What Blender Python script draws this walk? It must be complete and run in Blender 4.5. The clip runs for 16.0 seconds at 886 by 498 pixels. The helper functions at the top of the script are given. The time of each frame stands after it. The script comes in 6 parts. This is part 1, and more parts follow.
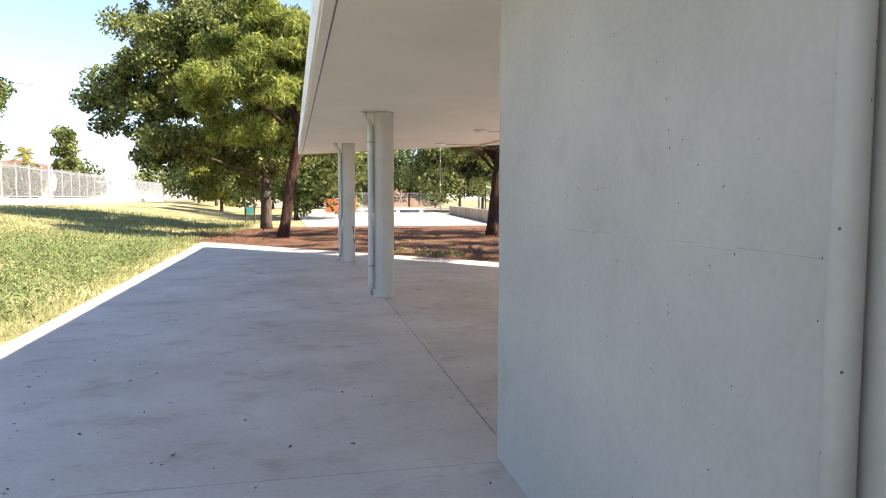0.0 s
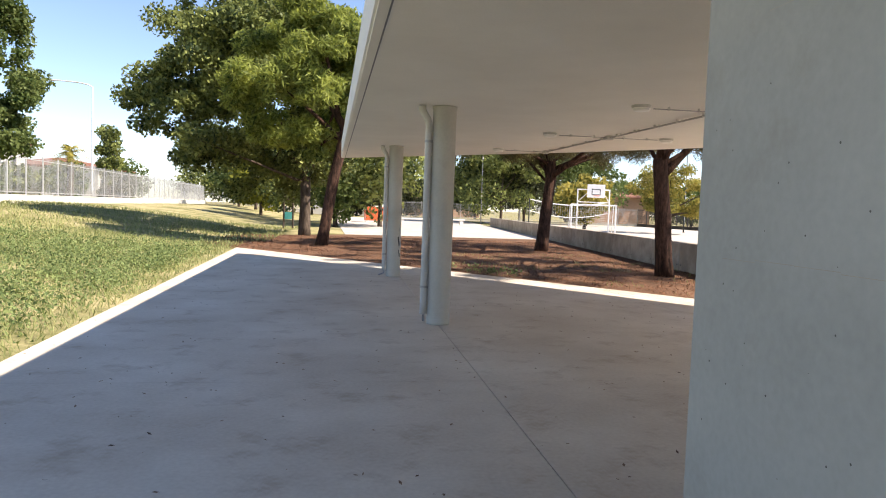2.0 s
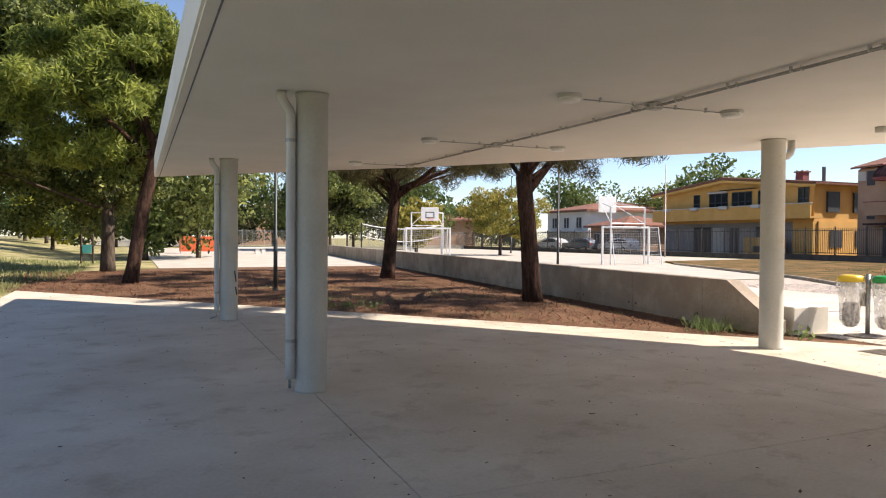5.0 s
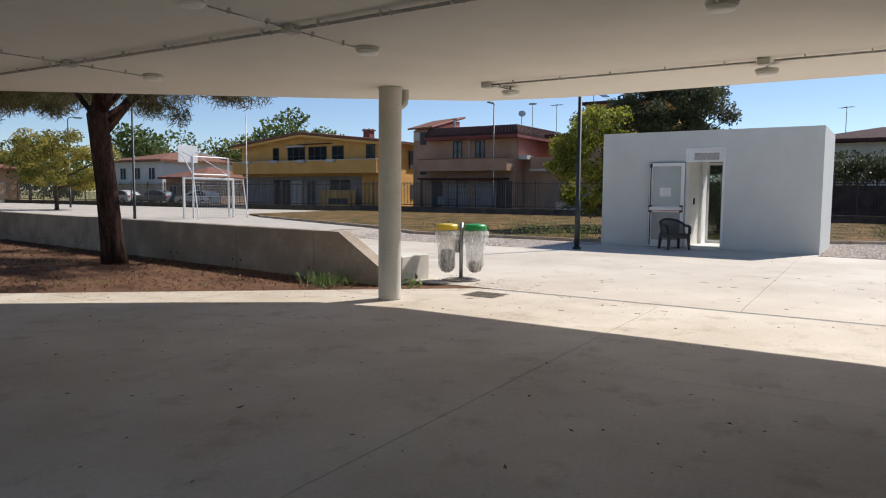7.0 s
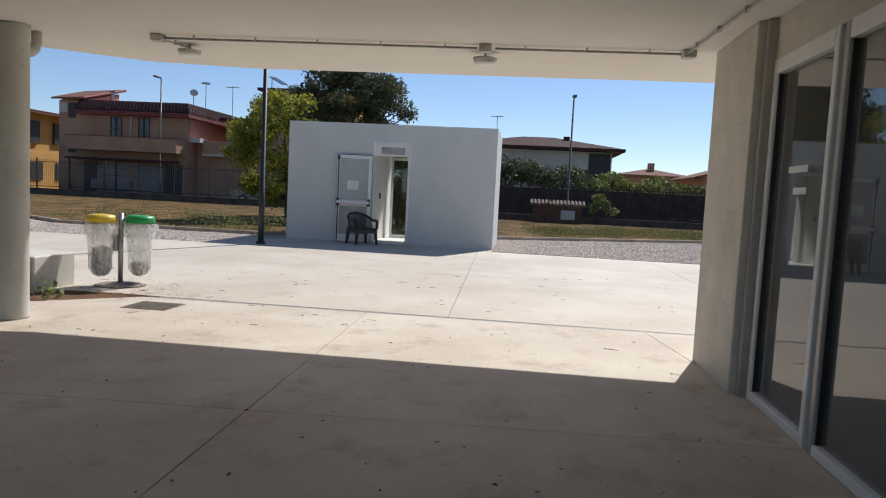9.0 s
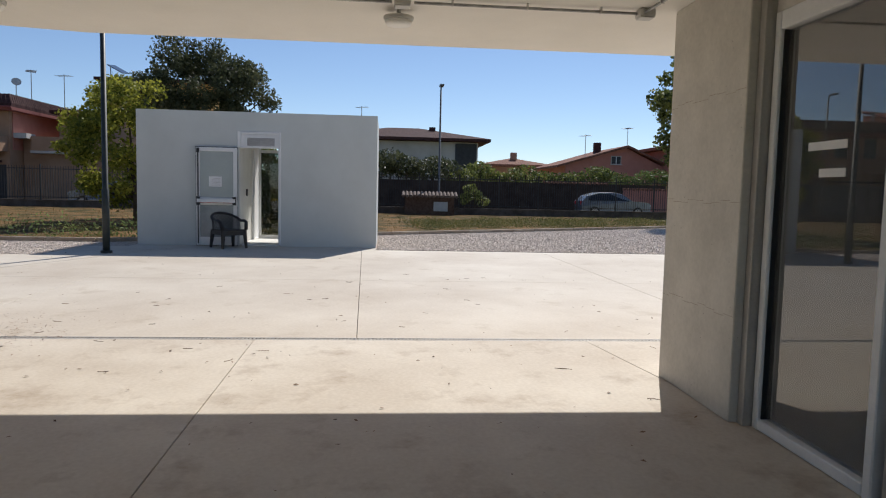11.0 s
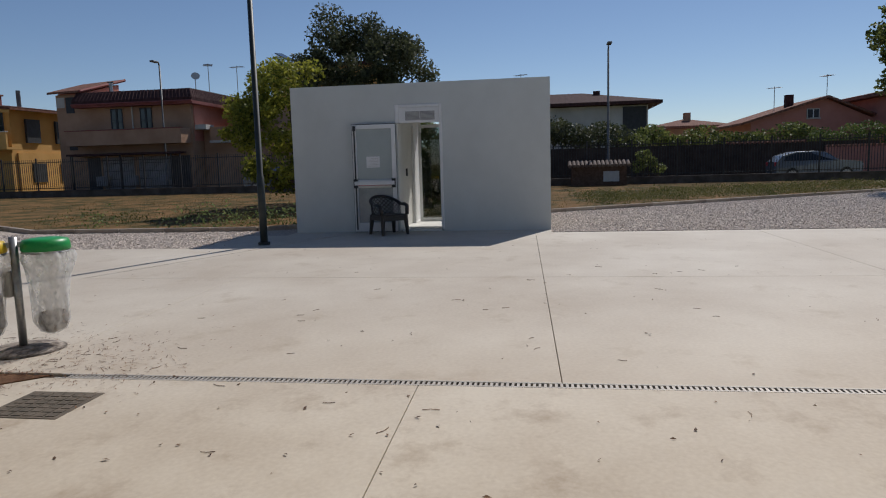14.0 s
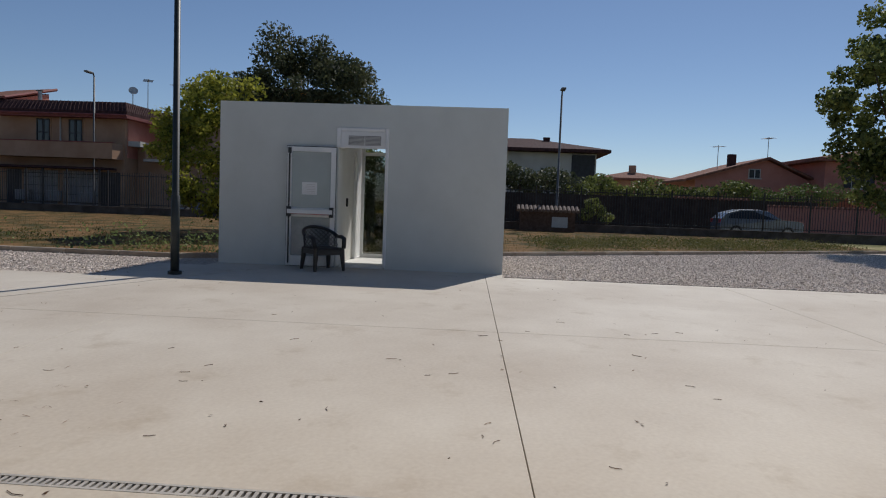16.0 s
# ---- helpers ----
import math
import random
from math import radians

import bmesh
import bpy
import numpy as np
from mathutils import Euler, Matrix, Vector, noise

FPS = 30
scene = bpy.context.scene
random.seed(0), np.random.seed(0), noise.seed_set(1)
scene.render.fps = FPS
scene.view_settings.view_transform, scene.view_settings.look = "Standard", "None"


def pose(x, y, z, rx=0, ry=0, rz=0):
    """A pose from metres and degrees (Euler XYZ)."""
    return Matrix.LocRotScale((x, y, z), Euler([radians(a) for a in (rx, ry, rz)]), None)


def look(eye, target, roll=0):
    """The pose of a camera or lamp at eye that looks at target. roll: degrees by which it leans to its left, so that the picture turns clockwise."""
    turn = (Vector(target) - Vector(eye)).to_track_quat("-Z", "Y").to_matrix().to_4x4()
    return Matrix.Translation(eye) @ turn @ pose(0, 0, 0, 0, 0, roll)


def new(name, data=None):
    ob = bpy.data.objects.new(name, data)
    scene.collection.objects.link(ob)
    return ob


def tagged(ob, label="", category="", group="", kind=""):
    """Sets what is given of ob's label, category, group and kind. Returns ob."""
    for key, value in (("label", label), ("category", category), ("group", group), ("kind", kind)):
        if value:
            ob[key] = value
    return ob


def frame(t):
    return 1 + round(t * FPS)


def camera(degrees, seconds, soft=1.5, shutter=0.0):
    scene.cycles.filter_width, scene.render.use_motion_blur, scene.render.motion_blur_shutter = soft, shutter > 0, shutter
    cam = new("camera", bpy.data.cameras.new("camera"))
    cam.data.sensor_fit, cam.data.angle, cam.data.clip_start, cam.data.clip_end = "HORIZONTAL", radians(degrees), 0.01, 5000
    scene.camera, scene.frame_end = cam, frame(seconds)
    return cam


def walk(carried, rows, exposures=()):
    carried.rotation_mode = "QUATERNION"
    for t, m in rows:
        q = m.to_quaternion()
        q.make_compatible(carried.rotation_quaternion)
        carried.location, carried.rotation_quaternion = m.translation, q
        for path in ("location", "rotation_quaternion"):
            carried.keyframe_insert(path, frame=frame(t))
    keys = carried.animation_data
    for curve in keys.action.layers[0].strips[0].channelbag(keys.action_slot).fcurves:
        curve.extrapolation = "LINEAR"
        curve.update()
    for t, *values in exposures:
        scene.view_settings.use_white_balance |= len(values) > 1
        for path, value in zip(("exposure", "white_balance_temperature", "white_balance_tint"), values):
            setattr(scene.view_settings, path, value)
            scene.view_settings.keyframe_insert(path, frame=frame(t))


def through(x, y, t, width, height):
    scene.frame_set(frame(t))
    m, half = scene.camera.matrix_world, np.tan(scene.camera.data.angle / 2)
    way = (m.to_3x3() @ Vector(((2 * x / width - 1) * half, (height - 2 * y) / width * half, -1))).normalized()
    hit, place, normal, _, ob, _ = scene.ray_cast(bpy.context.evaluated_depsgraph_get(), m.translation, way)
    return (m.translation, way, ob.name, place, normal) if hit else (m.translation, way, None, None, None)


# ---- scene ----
cam = camera(65.6, 16.0, soft=1.1)
PATH = [
    (0, (-0.100, 0.609, 1.397), (0.278, 2.567, 1.251), 0.1),
    (0.5, (-0.108, 1.155, 1.396), (0.277, 3.114, 1.276), -1.4),
    (1, (-0.150, 1.345, 1.376), (0.239, 3.304, 1.272), -0.1),
    (1.5, (-0.112, 1.731, 1.399), (0.156, 3.711, 1.319), 1.2),
    (2, (-0.184, 2.143, 1.390), (0.092, 4.121, 1.273), 2.0),
    (2.5, (-0.200, 2.550, 1.409), (0.131, 4.518, 1.288), 1.5),
    (3, (-0.230, 2.922, 1.433), (0.037, 4.903, 1.405), 1.2),
    (3.2, (-0.282, 3.010, 1.413), (-0.032, 4.994, 1.380), 1.2),
    (5.3, (-0.319, 4.547, 1.347), (0.646, 6.298, 1.312), 0.0),
    (5.5, (-0.298, 4.694, 1.356), (0.815, 6.355, 1.298), -0.1),
    (6, (-0.207, 4.991, 1.335), (1.188, 6.413, 1.157), 0.5),
    (6.5, (-0.067, 5.254, 1.359), (1.415, 6.583, 1.166), -1.1),
    (7, (-0.003, 5.450, 1.310), (1.665, 6.541, 1.151), 0.5),
    (7.5, (0.210, 5.719, 1.343), (2.016, 6.574, 1.249), -1.8),
    (8, (0.443, 5.896, 1.320), (2.312, 6.597, 1.194), -1.3),
    (8.5, (0.763, 6.010, 1.319), (2.711, 6.461, 1.256), 1.4),
    (8.7, (0.903, 6.054, 1.313), (2.868, 6.411, 1.206), 2.2),
    (10.8, (2.184, 6.600, 1.329), (4.167, 6.360, 1.228), 1.3),
    (11, (2.333, 6.621, 1.308), (4.319, 6.453, 1.141), 1.3),
    (11.5, (2.607, 6.602, 1.322), (4.591, 6.720, 1.098), 0.9),
    (12, (3.003, 6.646, 1.312), (4.982, 6.769, 1.046), 2.3),
    (12.5, (3.194, 6.712, 1.358), (5.178, 6.790, 1.117), -0.2),
    (13, (3.653, 6.804, 1.316), (5.630, 6.965, 1.057), -0.2),
    (13.5, (3.991, 6.843, 1.370), (5.957, 7.128, 1.142), -0.5),
    (14, (4.261, 6.956, 1.345), (6.224, 7.249, 1.098), -1.6),
    (14.5, (4.627, 7.050, 1.343), (6.596, 7.320, 1.120), -0.8),
    (15, (4.938, 7.038, 1.332), (6.909, 7.301, 1.123), 0.1),
    (15.5, (5.253, 7.070, 1.309), (7.231, 7.260, 1.088), 1.7),
    (16, (5.580, 7.107, 1.247), (7.571, 7.236, 1.112), 2.1),
]

walk(cam, [(t, look(eye, target, roll)) for t, eye, target, roll in PATH],
     exposures=[(0.0, 1.76, 6820, 19), (0.5, 1.42, 6740, 18), (1.0, 1.22, 6720, 17), (3.0, 1.20, 6850, 16), (5.5, 0.56, 6700, 15), (6.5, 0.06, 6280, 13), (7.5, 0.14, 6150, 12), (8.5, -0.02, 6050, 12), (11.0, -0.14, 6150, 12), (12.0, -0.50, 6200, 12), (13.0, -0.66, 6150, 13), (16.0, -0.72, 6100, 12)])

# ---- light ----
SUN_EL, SUN_DIR = math.radians(46.3), Vector((0.932, -0.362, 0))   # elevation, and the way to the sun in plan
sun_vec = Vector((SUN_DIR.x * math.cos(SUN_EL), SUN_DIR.y * math.cos(SUN_EL), math.sin(SUN_EL)))
sun_data = bpy.data.lights.new("sun", "SUN")
sun_data.energy, sun_data.angle, sun_data.color = 5.0, math.radians(0.53), (1.0, 0.94, 0.84)
sun = new("sun", sun_data)
sun.matrix_world = look(sun_vec * 100, (0, 0, 0))
world = bpy.data.worlds.new("sky")
scene.world = world
world.use_nodes = True
wn = world.node_tree.nodes
sky = wn.new("ShaderNodeTexSky")
sky.sky_type, sky.sun_disc = "NISHITA", False
sky.sun_elevation = SUN_EL
sky.sun_rotation = math.atan2(SUN_DIR.x, SUN_DIR.y)
sky.air_density, sky.dust_density, sky.ozone_density = 0.8, 0.1, 2.0
wn["Background"].inputs[1].default_value = 0.108
world.node_tree.links.new(sky.outputs[0], wn["Background"].inputs[0])


# ---- materials ----
def shade(name, c1, c2, scale=3.0, rough=0.8, bump=0.15, fine=60.0, metal=0.0, spread=(0.35, 0.65), bump_dist=0.01, vary=0.0, island=False, c3=None, spot=0.0, spot_scale=20.0, spot_col=(0.05, 0.05, 0.05), stretch=(1, 1, 1), local=False, stain=None, spec=0.5):
    """Two tones mixed by a broad and a fine noise in world space, with a fine relief."""
    m = bpy.data.materials.new(name)
    m.use_nodes = True
    nt = m.node_tree
    n, l = nt.nodes, nt.links
    b = n["Principled BSDF"]
    b.inputs["Roughness"].default_value, b.inputs["Metallic"].default_value = rough, metal
    b.inputs["Specular IOR Level"].default_value = spec
    if local:
        src = n.new("ShaderNodeTexCoord").outputs["Object"]
    else:
        src = n.new("ShaderNodeNewGeometry").outputs["Position"]
    mp = n.new("ShaderNodeMapping")
    mp.inputs["Scale"].default_value = stretch
    l.new(src, mp.inputs[0])
    big, small = n.new("ShaderNodeTexNoise"), n.new("ShaderNodeTexNoise")
    big.inputs["Scale"].default_value, big.inputs["Detail"].default_value = scale, 6
    big.inputs["Roughness"].default_value = 0.62
    small.inputs["Scale"].default_value, small.inputs["Detail"].default_value = fine, 4
    l.new(mp.outputs[0], big.inputs["Vector"])
    l.new(mp.outputs[0], small.inputs["Vector"])
    add = n.new("ShaderNodeMath")
    add.operation = "MULTIPLY_ADD"
    add.inputs[1].default_value = 0.35
    l.new(small.outputs[0], add.inputs[0])
    l.new(big.outputs[0], add.inputs[2])
    sub = n.new("ShaderNodeMath")
    sub.operation = "SUBTRACT"
    sub.inputs[1].default_value = 0.175
    l.new(add.outputs[0], sub.inputs[0])
    fac = sub.outputs[0]
    if vary:
        rnd = n.new("ShaderNodeNewGeometry").outputs["Random Per Island"] if island else n.new("ShaderNodeObjectInfo").outputs["Random"]
        a = n.new("ShaderNodeMath")
        a.operation = "MULTIPLY_ADD"
        a.inputs[1].default_value = vary
        l.new(rnd, a.inputs[0])
        l.new(fac, a.inputs[2])
        a2 = n.new("ShaderNodeMath")
        a2.operation = "SUBTRACT"
        a2.inputs[1].default_value = vary / 2
        l.new(a.outputs[0], a2.inputs[0])
        fac = a2.outputs[0]
    ramp = n.new("ShaderNodeValToRGB")
    ramp.color_ramp.elements[0].position, ramp.color_ramp.elements[1].position = spread
    ramp.color_ramp.elements[0].color, ramp.color_ramp.elements[1].color = (*c1, 1), (*c2, 1)
    if c3:
        e = ramp.color_ramp.elements.new(1.0)
        e.color = (*c3, 1)
    l.new(fac, ramp.inputs[0])
    col = ramp.outputs[0]
    if spot:
        v = n.new("ShaderNodeTexVoronoi")
        v.inputs["Scale"].default_value = spot_scale
        l.new(mp.outputs[0], v.inputs["Vector"])
        lt = n.new("ShaderNodeMath")
        lt.operation = "LESS_THAN"
        lt.inputs[1].default_value = spot
        l.new(v.outputs["Distance"], lt.inputs[0])
        gate = n.new("ShaderNodeTexNoise")
        gate.inputs["Scale"].default_value = spot_scale * 0.21
        l.new(mp.outputs[0], gate.inputs["Vector"])
        gt = n.new("ShaderNodeMath")
        gt.operation = "GREATER_THAN"
        gt.inputs[1].default_value = 0.47
        l.new(gate.outputs[0], gt.inputs[0])
        mul = n.new("ShaderNodeMath")
        mul.operation = "MULTIPLY"
        l.new(lt.outputs[0], mul.inputs[0])
        l.new(gt.outputs[0], mul.inputs[1])
        mix = n.new("ShaderNodeMix")
        mix.data_type = "RGBA"
        l.new(mul.outputs[0], mix.inputs[0])
        l.new(col, mix.inputs[6])
        mix.inputs[7].default_value = (*spot_col, 1)
        col = mix.outputs[2]
    if stain:
        sc, lo, hi, sc_col = stain
        st = n.new("ShaderNodeTexNoise")
        st.inputs["Scale"].default_value, st.inputs["Detail"].default_value, st.inputs["Roughness"].default_value = sc, 7, 0.68
        l.new(mp.outputs[0], st.inputs["Vector"])
        mr = n.new("ShaderNodeMapRange")
        mr.inputs[1].default_value, mr.inputs[2].default_value = lo, hi
        l.new(st.outputs[0], mr.inputs[0])
        mix = n.new("ShaderNodeMix")
        mix.data_type = "RGBA"
        l.new(mr.outputs[0], mix.inputs[0])
        l.new(col, mix.inputs[6])
        mix.inputs[7].default_value = (*sc_col, 1)
        col = mix.outputs[2]
    l.new(col, b.inputs["Base Color"])
    if bump:
        bp = n.new("ShaderNodeBump")
        bp.inputs["Strength"].default_value, bp.inputs["Distance"].default_value = bump, bump_dist
        l.new(add.outputs[0], bp.inputs["Height"])
        l.new(bp.outputs[0], b.inputs["Normal"])
    return m


def glassy(name, tint, rough=0.0, ior=1.5, veil=0.0):
    """A thin pane: clear, with the gloss of glass by its angle."""
    m = bpy.data.materials.new(name)
    m.use_nodes = True
    n, l = m.node_tree.nodes, m.node_tree.links
    n.remove(n["Principled BSDF"])
    tr, gl, mx, fr = n.new("ShaderNodeBsdfTransparent"), n.new("ShaderNodeBsdfGlossy"), n.new("ShaderNodeMixShader"), n.new("ShaderNodeFresnel")
    tr.inputs[0].default_value = (*tint, 1)
    gl.inputs["Roughness"].default_value = rough
    fr.inputs[0].default_value = ior
    l.new(fr.outputs[0], mx.inputs[0])
    l.new(tr.outputs[0], mx.inputs[1])
    l.new(gl.outputs[0], mx.inputs[2])
    if not veil:
        l.new(mx.outputs[0], n["Material Output"].inputs[0])
        return m
    # a thin uneven pale film, standing in for light from the room behind
    df, film, ns, mr = n.new("ShaderNodeBsdfDiffuse"), n.new("ShaderNodeMixShader"), n.new("ShaderNodeTexNoise"), n.new("ShaderNodeMapRange")
    df.inputs[0].default_value = (0.55, 0.53, 0.48, 1)
    ns.inputs["Scale"].default_value, ns.inputs["Detail"].default_value = 2.5, 6
    mr.inputs[3].default_value, mr.inputs[4].default_value = veil * 0.6, veil * 1.4
    l.new(n.new("ShaderNodeNewGeometry").outputs["Position"], ns.inputs["Vector"])
    l.new(ns.outputs[0], mr.inputs[0])
    l.new(mr.outputs[0], film.inputs[0])
    l.new(mx.outputs[0], film.inputs[1])
    l.new(df.outputs[0], film.inputs[2])
    l.new(film.outputs[0], n["Material Output"].inputs[0])
    return m


def leafy(name, c1, c2, rough=0.55, through=0.35):
    """Leaves: a tone for each leaf, with some light let through."""
    m = bpy.data.materials.new(name)
    m.use_nodes = True
    n, l = m.node_tree.nodes, m.node_tree.links
    b = n["Principled BSDF"]
    b.inputs["Roughness"].default_value = rough
    b.inputs["Specular IOR Level"].default_value = 0.25
    geo = n.new("ShaderNodeNewGeometry")
    ns = n.new("ShaderNodeTexNoise")
    ns.inputs["Scale"].default_value = 0.9
    l.new(geo.outputs["Position"], ns.inputs["Vector"])
    ad = n.new("ShaderNodeMath")
    ad.operation = "MULTIPLY_ADD"
    ad.inputs[1].default_value = 0.5
    l.new(geo.outputs["Random Per Island"], ad.inputs[0])
    l.new(ns.outputs[0], ad.inputs[2])
    ramp = n.new("ShaderNodeValToRGB")
    ramp.color_ramp.elements[0].position, ramp.color_ramp.elements[1].position = 0.4, 1.0
    ramp.color_ramp.elements[0].color, ramp.color_ramp.elements[1].color = (*c1, 1), (*c2, 1)
    l.new(ad.outputs[0], ramp.inputs[0])
    l.new(ramp.outputs[0], b.inputs["Base Color"])
    tl, mx = n.new("ShaderNodeBsdfTranslucent"), n.new("ShaderNodeMixShader")
    l.new(ramp.outputs[0], tl.inputs[0])
    mx.inputs[0].default_value = through
    l.new(b.outputs[0], mx.inputs[1])
    l.new(tl.outputs[0], mx.inputs[2])
    l.new(mx.outputs[0], n["Material Output"].inputs[0])
    return m


M_slab = shade("slab_concrete", (0.47, 0.395, 0.305), (0.64, 0.575, 0.475), 0.7, 0.75, 0.12, 35, spread=(0.3, 0.7), bump_dist=0.004, stain=(2.2, 0.535, 0.84, (0.29, 0.205, 0.13)), vary=0.06)
M_yard = shade("yard_concrete", (0.50, 0.425, 0.335), (0.645, 0.58, 0.48), 0.5, 0.75, 0.12, 35, spread=(0.3, 0.7), bump_dist=0.004, stain=(1.7, 0.56, 0.86, (0.38, 0.295, 0.20)), vary=0.06)
M_bed = shade("joint_bed", (0.10, 0.085, 0.065), (0.16, 0.13, 0.10), 8, 0.95, 0.3)
M_white = shade("white_plaster", (0.66, 0.645, 0.60), (0.76, 0.74, 0.695), 1.2, 0.85, 0.10, 80, bump_dist=0.003, spread=(0.3, 0.7))
M_soffit = shade("soffit_paint", (0.74, 0.71, 0.655), (0.82, 0.79, 0.735), 0.9, 0.9, 0.06, 60, bump_dist=0.002, spread=(0.3, 0.7))
M_conc = shade("painted_concrete", (0.47, 0.455, 0.40), (0.58, 0.56, 0.50), 1.4, 0.8, 0.15, 40, bump_dist=0.004, spread=(0.3, 0.7), spot=0.045, spot_scale=9, spot_col=(0.10, 0.09, 0.07), stain=(1.8, 0.58, 0.8, (0.42, 0.37, 0.29)))
# darker copy of the column paint: shade on the white walls put into the colour
M_wall = shade("shaded_white_paint", (0.345, 0.333, 0.288), (0.435, 0.42, 0.365), 1.4, 0.8, 0.15, 40, bump_dist=0.004, spread=(0.3, 0.7), spot=0.06, spot_scale=20, spot_col=(0.08, 0.07, 0.055), stain=(1.8, 0.58, 0.8, (0.31, 0.28, 0.225)))
M_pier = shade("bare_concrete", (0.50, 0.47, 0.41), (0.66, 0.62, 0.545), 2.2, 0.85, 0.2, 40, bump_dist=0.004, spread=(0.3, 0.7), spot=0.05, spot_scale=18, spot_col=(0.2, 0.17, 0.14))
M_rwall = shade("precast_concrete", (0.32, 0.255, 0.19), (0.46, 0.385, 0.30), 2.0, 0.9, 0.3, 30, bump_dist=0.006, vary=0.25, stain=(1.6, 0.5, 0.75, (0.23, 0.19, 0.15)))
M_shed = shade("grey_render", (0.565, 0.59, 0.57), (0.63, 0.655, 0.635), 1.5, 0.9, 0.12, 120, bump_dist=0.002, spread=(0.25, 0.75))
M_alu = shade("white_aluminium", (0.72, 0.72, 0.71), (0.80, 0.80, 0.79), 3, 0.4, 0.0)
M_black = shade("black_plastic", (0.012, 0.012, 0.013), (0.022, 0.022, 0.024), 6, 0.45, 0.05)
M_chair = shade("brown_black_resin", (0.018, 0.015, 0.014), (0.032, 0.027, 0.025), 6, 0.4, 0.05)
M_greyalu = shade("grey_aluminium", (0.36, 0.34, 0.31), (0.44, 0.42, 0.385), 3, 0.45, 0.05, metal=0.3)
M_steel = shade("galvanised_steel", (0.30, 0.30, 0.295), (0.46, 0.46, 0.45), 12, 0.4, 0.05, metal=0.8)
M_pvc = shade("grey_pvc", (0.50, 0.49, 0.46), (0.58, 0.57, 0.54), 5, 0.5, 0.03)
M_pole = shade("dark_green_paint", (0.020, 0.026, 0.024), (0.035, 0.042, 0.038), 6, 0.5, 0.05)
M_fence = shade("dark_iron", (0.028, 0.026, 0.026), (0.05, 0.045, 0.042), 6, 0.6, 0.1)
M_galvf = shade("pale_galvanised_fence", (0.42, 0.42, 0.41), (0.55, 0.55, 0.54), 4, 0.5, 0.05, metal=0.4)
M_lawn = shade("dry_lawn", (0.145, 0.145, 0.055), (0.40, 0.34, 0.175), 0.55, 0.95, 0.6, 14, spread=(0.36, 0.62), bump_dist=0.03, spec=0.1)
M_lawn2 = shade("brown_lawn", (0.06, 0.056, 0.020), (0.225, 0.128, 0.054), 0.9, 0.95, 0.6, 14, spread=(0.41, 0.60), bump_dist=0.03, spec=0.1)
M_grass2 = leafy("brownish_grass", (0.12, 0.085, 0.028), (0.25, 0.17, 0.065), 0.7)
M_dirt = shade("needle_litter", (0.088, 0.050, 0.030), (0.215, 0.122, 0.074), 1.2, 0.95, 0.6, 25, spread=(0.3, 0.7), bump_dist=0.02, stain=(0.8, 0.5, 0.66, (0.085, 0.05, 0.03)), spec=0.1)
M_court = shade("dusty_court", (0.40, 0.35, 0.29), (0.52, 0.47, 0.40), 0.8, 0.9, 0.15, 20)
M_gravel = shade("pale_gravel_bed", (0.29, 0.235, 0.19), (0.62, 0.535, 0.455), 22, 0.9, 0.35, 60, spread=(0.35, 0.65), bump_dist=0.03, spec=0.1)
M_stone = shade("gravel_stone", (0.50, 0.42, 0.345), (0.90, 0.79, 0.69), 9, 0.85, 0.2, 60, vary=0.7, island=True, spread=(0.25, 0.75), spec=0.1)
M_road = shade("asphalt", (0.045, 0.045, 0.045), (0.07, 0.068, 0.065), 2, 0.9, 0.3)
M_bark = shade("pine_bark", (0.022, 0.014, 0.011), (0.10, 0.055, 0.038), 5, 0.95, 1.0, 26, spread=(0.35, 0.65), bump_dist=0.05, stretch=(2.2, 2.2, 0.6), spec=0.1)
M_bark2 = shade("grey_bark", (0.05, 0.038, 0.028), (0.13, 0.10, 0.075), 5, 0.95, 0.9, 26, bump_dist=0.03, stretch=(2, 2, 0.5), spec=0.1)
M_oak = leafy("dark_green_leaves", (0.016, 0.036, 0.012), (0.27, 0.30, 0.085), through=0.32)
M_pine = leafy("pine_needles", (0.05, 0.08, 0.018), (0.36, 0.40, 0.085), 0.6, 0.5)
M_pine2 = leafy("olive_pine_needles", (0.035, 0.038, 0.013), (0.17, 0.14, 0.055), 0.6, 0.35)
M_yel = leafy("yellow_green_leaves", (0.07, 0.10, 0.014), (0.40, 0.39, 0.06), through=0.48)
M_gold = leafy("golden_green_leaves", (0.11, 0.13, 0.025), (0.46, 0.38, 0.09), through=0.45)
M_olive = leafy("grey_green_leaves", (0.026, 0.036, 0.016), (0.12, 0.13, 0.065))
M_poplar = leafy("mid_green_leaves", (0.04, 0.075, 0.018), (0.17, 0.21, 0.065), through=0.42)
M_grass = leafy("grass_blades", (0.14, 0.18, 0.055), (0.40, 0.40, 0.17), 0.7)
M_weed = leafy("weed_leaves", (0.085, 0.13, 0.045), (0.27, 0.33, 0.12), 0.7, 0.35)
M_weed2 = leafy("olive_weed_leaves", (0.06, 0.075, 0.022), (0.21, 0.20, 0.07), 0.7, 0.35)
# fence plinth, a much darker brown than the precast concrete
M_plinth = shade("dark_plinth_concrete", (0.085, 0.07, 0.058), (0.15, 0.125, 0.105), 2.0, 0.9, 0.3, 30, spec=0.2)
M_dryleaf = shade("dry_leaf", (0.08, 0.04, 0.02), (0.22, 0.13, 0.07), 30, 0.8, 0.2, vary=0.5, island=True)
M_yellow = shade("yellow_plastic", (0.62, 0.42, 0.02), (0.72, 0.50, 0.03), 6, 0.4, 0.03)
